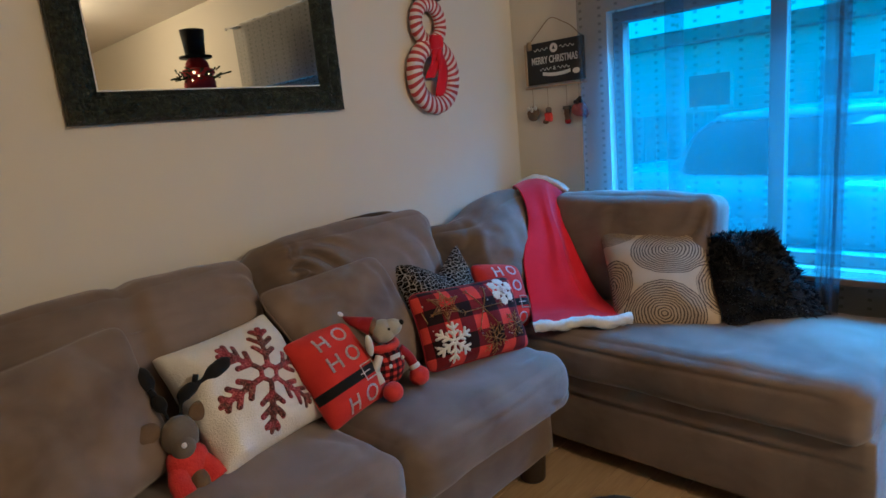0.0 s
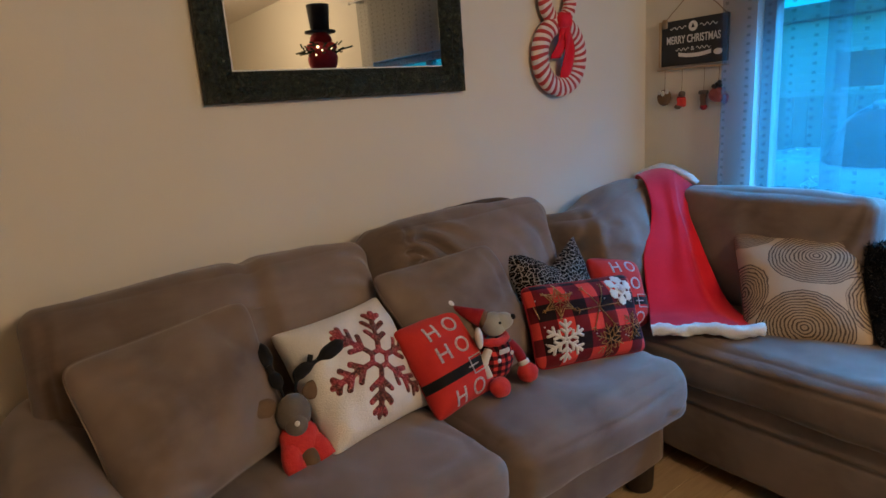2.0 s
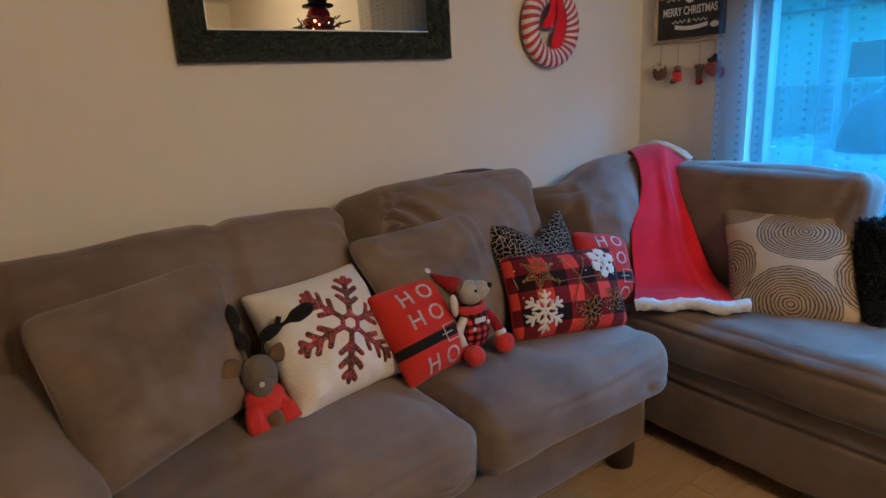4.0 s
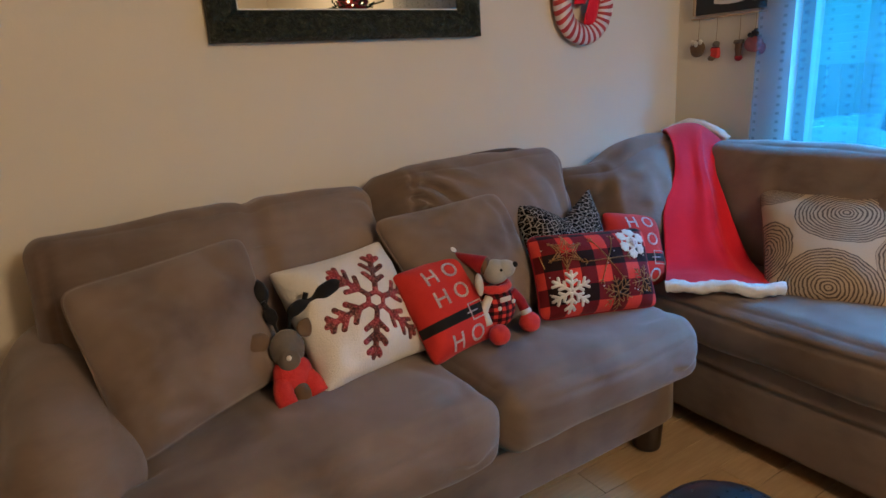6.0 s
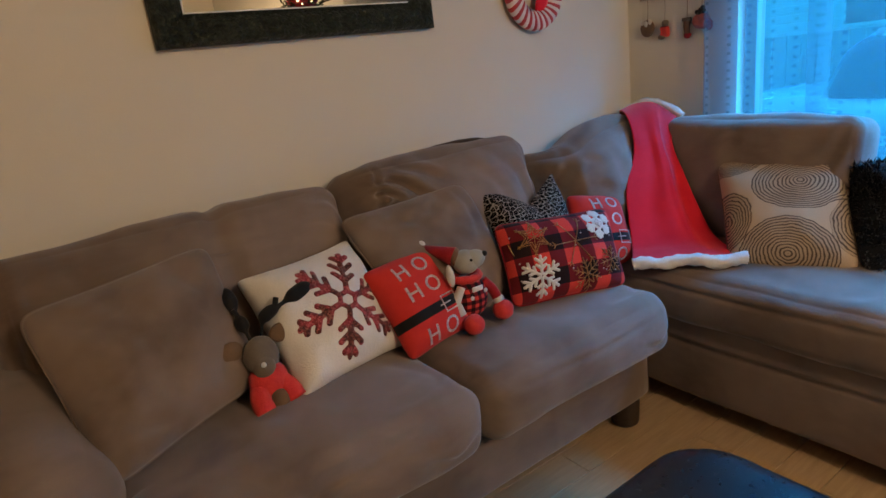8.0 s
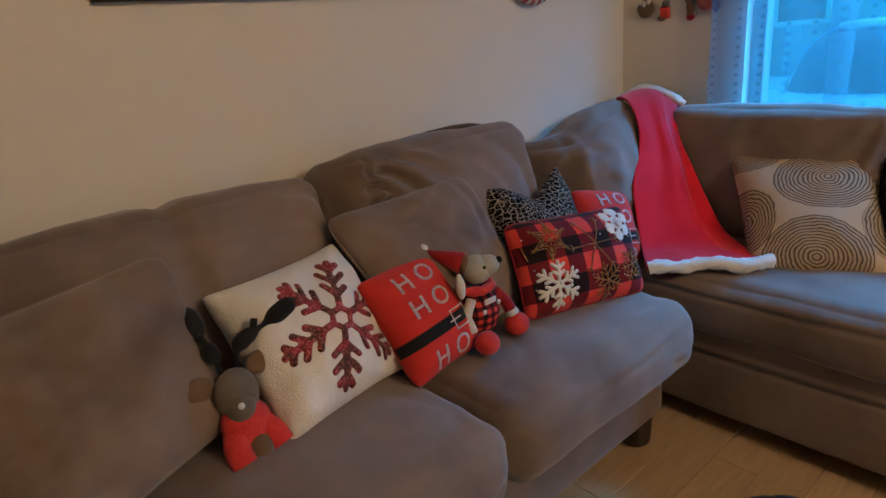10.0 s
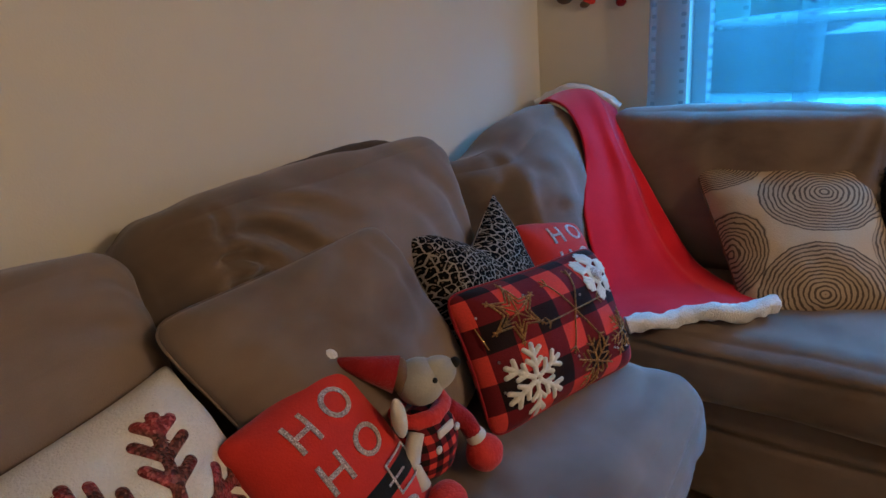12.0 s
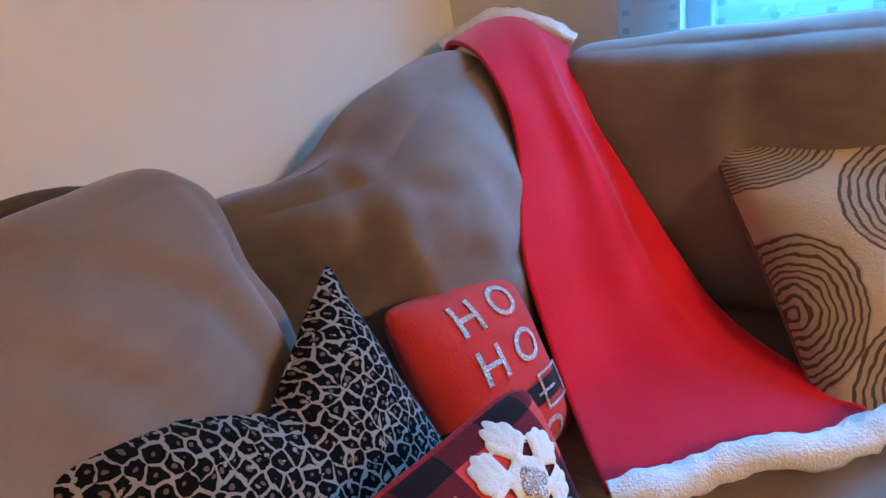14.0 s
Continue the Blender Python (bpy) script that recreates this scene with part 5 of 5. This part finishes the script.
# ---- on the window wall: board and hanging trinkets ----
def sign():
    t = thing("christmas_board", pose(WX, 1.706, 1.635, 90, 0, -90), "black greeting board with white lettering and string", "sign")
    part("board", box(0.320, 0.199, 0.020, (0, 0, 0.012), 0.001), SIGN_BLACK, t, smooth=False)
    part("wood_edge", box(0.012, 0.203, 0.026, (-0.167, 0, 0.013), 0.001), PALE_WOOD, t, "pale wooden edge strip", smooth=False)
    bm = moved(letters("MERRY CHRISTMAS", 0.0385, 0.001, 0.0006, 0), Matrix.Translation((0, 0.012, 0.0235)) @ Matrix.Diagonal((0.80, 1.25, 1, 1)))
    part("lettering", bm, CHALK, t, "white printed words", smooth=False)
    part("badge", cyl(0.022, 0.022, 0.001, 28, Matrix.Translation((0.0, 0.066, 0.022))), CHALK, t, "white round badge", smooth=False)
    part("badge_tree", cyl(0.009, 0.001, 0.018, 12, Matrix.Translation((0, 0.059, 0.0236)) @ pose(0, 0, 0, -90) @ Matrix.Diagonal((1, 0.05, 1, 1))), SIGN_BLACK, t, smooth=False)
    swirl = []
    for s in (-1, 1):
        for y, a, b in ((0.066, 0.034, 0.115), (-0.030, 0.018, 0.085)):
            pts = [(s * (a + (b - a) * k / 20), y + 0.006 * math.sin(k * 0.95), 0.0225) for k in range(21)]
            swirl.append(tube(pts, 0.0016, 5))
    part("swirl", merge(*swirl), CHALK, t, "white printed flourish")
    part("ampersand", moved(letters("&", 0.026, 0.001, 0, 0), Matrix.Translation((0.0, -0.030, 0.0235))), CHALK, t, smooth=False)
    bm = bmesh.new()
    rows = [[bm.verts.new((x, -0.060 + 0.9 * (x - 0.01) ** 2 * 1.6 + e, 0.0232)) for e in (-0.0085, 0.0085)] for x in [-0.070 + 0.16 * k / 16 for k in range(17)]]
    for p, q in zip(rows, rows[1:]):
        bm.faces.new((p[0], q[0], q[1], p[1]))
    part("banner", bm, CHALK, t, "white curved banner", smooth=False)
    part("oval", cyl(0.021, 0.021, 0.001, 24, Matrix.Translation((0.122, -0.056, 0.0222)) @ Matrix.Diagonal((1, 0.62, 1, 1))), CHALK, t, "white oval label", smooth=False)
    part("string", tube(spline([(-0.150, 0.100, 0.015), (-0.09, 0.155, 0.010), (-0.02, 0.208, 0.008), (0.05, 0.180, 0.010), (0.10, 0.150, 0.012), (0.150, 0.100, 0.015)], 40), 0.0022, 6), TWINE, t, "jute string")
    part("string_bow", lumpy(moved(soft_box(0.026, 0.040, 0.016, 0.007, n=5), Matrix.Translation((-0.140, 0.090, 0.028))), 0.005, 0.01), TWINE, t, "knotted string bow")
    part("stick", cyl(0.004, 0.004, 0.355, 10, pose(-0.187, -0.115, 0.012, 0, 90, 0)), PALE_WOOD, t, "thin wooden stick")


def trinket(y, z, label, bits):
    t = thing("hanging_ornament", pose(WX, y, z, 90, 0, -90), label, "ornament", "ornaments on the stick")
    part("string", tube([(0, 0.03, 0.014), (0.002, 0.09, 0.013), (0, 1.520 - z, 0.012)], 0.0014, 6), TWINE, t, "fine string")
    for name, bm, mat in bits:
        part(name, bm, mat, t)


sign()
trinket(1.852, 1.393, "round brown felt ornament with white scalloped top", [
    ("disc", lumpy(ball(0.038, 0.038, 0.014, (0, 0, 0.016), 22), 0.002, 0.02), BROWN_FELT),
    ("icing", merge(ball(0.010, 0.012, 0.006, (-0.020, 0.027, 0.026), 10), ball(0.010, 0.014, 0.006, (0.0, 0.020, 0.028), 10), ball(0.010, 0.012, 0.006, (0.020, 0.027, 0.026), 10)), EAR_WHITE)])
trinket(1.762, 1.378, "small dark plaid felt ornament", [
    ("body", lumpy(moved(soft_box(0.042, 0.048, 0.022, 0.010, n=7), Matrix.Translation((0, -0.006, 0.014))), 0.006, 0.02, 3), CHECK),
    ("top", lumpy(ball(0.018, 0.016, 0.012, (0.004, 0.026, 0.016), 14), 0.003, 0.01), GREY_FELT),
    ("foot", lumpy(ball(0.018, 0.012, 0.012, (-0.016, -0.030, 0.016), 14), 0.003, 0.01), BROWN_FELT)])
trinket(1.652, 1.378, "little brown felt stocking ornament", [
    ("leg", lumpy(moved(soft_box(0.030, 0.075, 0.020, 0.010, n=7), Matrix.Translation((0, 0.0, 0.014))), 0.004, 0.02, 5), TAN_FELT),
    ("cuff", moved(soft_box(0.040, 0.018, 0.026, 0.007, n=5), Matrix.Translation((0.0, 0.030, 0.014))), GREY_FELT),
    ("foot", lumpy(ball(0.018, 0.014, 0.011, (0.003, -0.036, 0.015), 12), 0.002, 0.01), DARK_RED_KNIT)])
trinket(1.582, 1.405, "faded red mitten ornament with dark berries", [
    ("mitten", lumpy(ball(0.040, 0.034, 0.016, (0, -0.010, 0.018), 20), 0.006, 0.02, 7), cloth("faded_red_felt", (0.34, 0.09, 0.08), (0.40, 0.12, 0.10))),
    ("thumb", lumpy(ball(0.016, 0.024, 0.012, (0.036, -0.030, 0.016), 12), 0.003, 0.01), DARK_RED_KNIT),
    ("berries", merge(*[ball(0.010, 0.010, 0.010, (x, y, 0.024), 8) for x, y in ((-0.016, 0.026), (0.0, 0.034), (0.014, 0.028), (-0.004, 0.020), (0.010, 0.042))]), PLASTIC_BLACK)])


# ---- basket on a stand in the corner by the sofa ----
def basket():
    t = thing("twig_basket", pose(-0.520, 1.640, 0.07), "round twig basket on thin iron legs", "basket")
    r0 = random.Random(8)
    for k in range(5):
        z, r = 0.640 + 0.036 * k, 0.105 + 0.090 * (k / 4) ** 0.5
        pts = [((r + 0.006 * math.sin(7 * a + k)) * math.cos(a), (r + 0.006 * math.sin(7 * a + k)) * math.sin(a), z + 0.006 * math.sin(5 * a + 2 * k)) for a in [2 * math.pi * j / 48 for j in range(48)]]
        part("hoop", tube(pts, 0.0075 if k == 4 else 0.0035, 7, True, 0.3, k), WICKER, t)
    for k in range(26):
        a, da = 2 * math.pi * k / 26, r0.uniform(-0.6, 0.6)
        pts = [((0.09 + 0.105 * s ** 0.5) * math.cos(a + da * s), (0.09 + 0.105 * s ** 0.5) * math.sin(a + da * s), 0.635 + 0.155 * s) for s in [j / 6 for j in range(7)]]
        part("twig", tube(pts, 0.0028, 6, False, 0.3, k), WICKER, t)
    part("bottom", cyl(0.125, 0.125, 0.012, 32, Matrix.Translation((0, 0, 0.630))), WICKER, t)
    for k in range(3):
        a = radians(20 + 120 * k)
        pts = spline([(0.15 * math.cos(a), 0.15 * math.sin(a), 0.68), (0.10 * math.cos(a), 0.10 * math.sin(a), 0.52), (0.13 * math.cos(a), 0.13 * math.sin(a), 0.25), (0.20 * math.cos(a), 0.20 * math.sin(a), -0.07)], 24)
        part("leg", tube(pts, 0.0055, 8), PLASTIC_BLACK, t, "thin iron leg")
    g = thing("poinsettia", pose(-0.520, 1.640, 0.735), "bright red cloth poinsettia filling the basket", "flower")
    for k in range(60):
        a, tilt, long = r0.uniform(0, 360), r0.uniform(20, 85), r0.uniform(0.07, 0.115)
        bm = bmesh.new()
        cols = []
        for i in range(9):
            s = i / 8
            w = 0.062 * (math.sin(math.pi * s ** 0.75) ** 0.6 if 0 < s < 1 else 0.03)
            cols.append([bm.verts.new((long * s, w * e, 0.03 * s - 0.05 * s * s + 0.012 * abs(e) + 0.006 * math.sin(9 * s + k))) for e in (-1, -0.5, 0, 0.5, 1)])
        for p, q in zip(cols, cols[1:]):
            for j in range(4):
                bm.faces.new((p[j], q[j], q[j + 1], p[j + 1]))
        part("petal", bm, RED_FOIL, g, "", pose(0.05 * math.cos(radians(a)), 0.05 * math.sin(radians(a)), r0.uniform(0.10, 0.17), 0, -tilt, a))
    part("stem_ball", lumpy(ball(0.155, 0.155, 0.115, (0, 0, 0.085), 32), 0.03, 0.05), RED_FOIL, g)


basket()


# ---- the low black ottoman, an assumed ceiling light, and the snowman the mirror shows behind the camera ----
ott = thing("ottoman", pose(0.78, 0.27, 0), "low black leather ottoman with rounded corners", "ottoman")
part("body", moved(soft_box(0.94, 0.94, 0.31, 0.05, (0.01, 0.01, 0), 12, 0.001, 2), Matrix.Translation((0, 0, 0.225))), BLACK_LEATHER, ott)
bm = soft_box(0.98, 0.98, 0.085, 0.040, (0.0, 0.0, 0.012), 22, 0.001, 3)
for v in bm.verts:
    # round the corners in plan
    x, y, r = abs(v.co.x), abs(v.co.y), 0.14
    if x > 0.49 - r and y > 0.49 - r:
        d = Vector((x - 0.49 + r, y - 0.49 + r))
        k = max(d.x, d.y) / d.length if d.length else 1
        v.co.x = math.copysign(0.49 - r + d.x * k, v.co.x)
        v.co.y = math.copysign(0.49 - r + d.y * k, v.co.y)
part("lid", moved(bm, Matrix.Translation((0, 0, 0.395))), BLACK_LEATHER, ott)
for x in (-0.40, 0.40):
    for y in (-0.40, 0.40):
        part("foot", cyl(0.022, 0.028, 0.075, 14, pose(x, y, 0)), LEG_WOOD, ott)

# fixture added for the warm light; its kind and place are assumed
lampthing = thing("assumed_ceiling_light", pose(1.2, -1.8, TOP), "assumed round flush ceiling light with warm glass, out of view", "ceiling light")
part("canopy", cyl(0.17, 0.17, 0.03, 40, Matrix.Translation((0, 0, -0.03))), TRIM_WHITE, lampthing)
shade = part("shade", ball(0.16, 0.16, 0.08, (0, 0, -0.035), 28), LAMP_GLASS, lampthing, "warm frosted glass")
shade.visible_shadow = False

shelf = thing("tall_cabinet", pose(2.30, -0.62, 0), "tall narrow dark wooden cabinet", "cabinet")
part("body", box(0.50, 0.40, 1.68, (0, 0, 0.87), 0.006), LEG_WOOD, shelf, smooth=False)
part("plinth", box(0.46, 0.36, 0.06, (0, 0, 0.03)), LEG_WOOD, shelf, smooth=False)
part("top", box(0.54, 0.44, 0.03, (0, 0, 1.725), 0.006), LEG_WOOD, shelf, smooth=False)
rng = random.Random(12)
garland = []
for k in range(60):
    a, r = rng.uniform(0, 6.28), rng.uniform(0.09, 0.15)
    p = Vector((r * math.cos(a), r * math.sin(a), rng.uniform(0.12, 0.20)))
    garland.append(tube([p, p + Vector((rng.gauss(0, 0.03), rng.gauss(0, 0.03), rng.gauss(0.01, 0.02)))], 0.006, 5))
doll("snowman_figure", [
    (lumpy(ball(0.115, 0.105, 0.10, (0, 0, 0.09), 22), 0.004, 0.05), DARK_RED_KNIT),
    (ball(0.085, 0.080, 0.075, (0, 0, 0.225), 20), DARK_RED_KNIT),
    (tube([(0.09 * math.cos(a), 0.085 * math.sin(a), 0.185) for a in [k * math.pi / 12 for k in range(24)]], 0.026, 8, True, 0.3), RED_KNIT),
    (merge(*garland), FRINGE_GREEN),
    (cyl(0.115, 0.115, 0.014, 28, Matrix.Translation((0, 0, 0.285))), BLACK_CLOTH),
    (cyl(0.068, 0.085, 0.185, 28, Matrix.Translation((0, 0, 0.298))), BLACK_CLOTH),
    (merge(ball(0.010, 0.010, 0.010, (-0.075, 0.09, 0.175), 10), ball(0.008, 0.008, 0.008, (0.02, 0.115, 0.165), 10), ball(0.006, 0.006, 0.006, (-0.09, 0.08, 0.12), 8), ball(0.007, 0.007, 0.007, (-0.05, 0.105, 0.150), 8)), FAIRY)],
    pose(2.14, -0.53, 1.74), "snowman figure in a black top hat with garland", "figurine")


# ---- floor planks, the nearest ones as pieces ----
plank_mesh = mesh_of(box(1.18, 0.132, 0.012, (0, 0, -0.006), 0.0012, 1), False)
for j in range(32):
    y = -2.20 + 0.1335 * j
    for i in range(-2, 4):
        x = 0.1 + 1.1825 * i + (0.39 * j) % 1.18
        if XL - 0.3 < x < WX + 0.3 and y < WY:
            part("plank", plank_mesh, WOOD, floor, "", pose(x, y, 0.0))
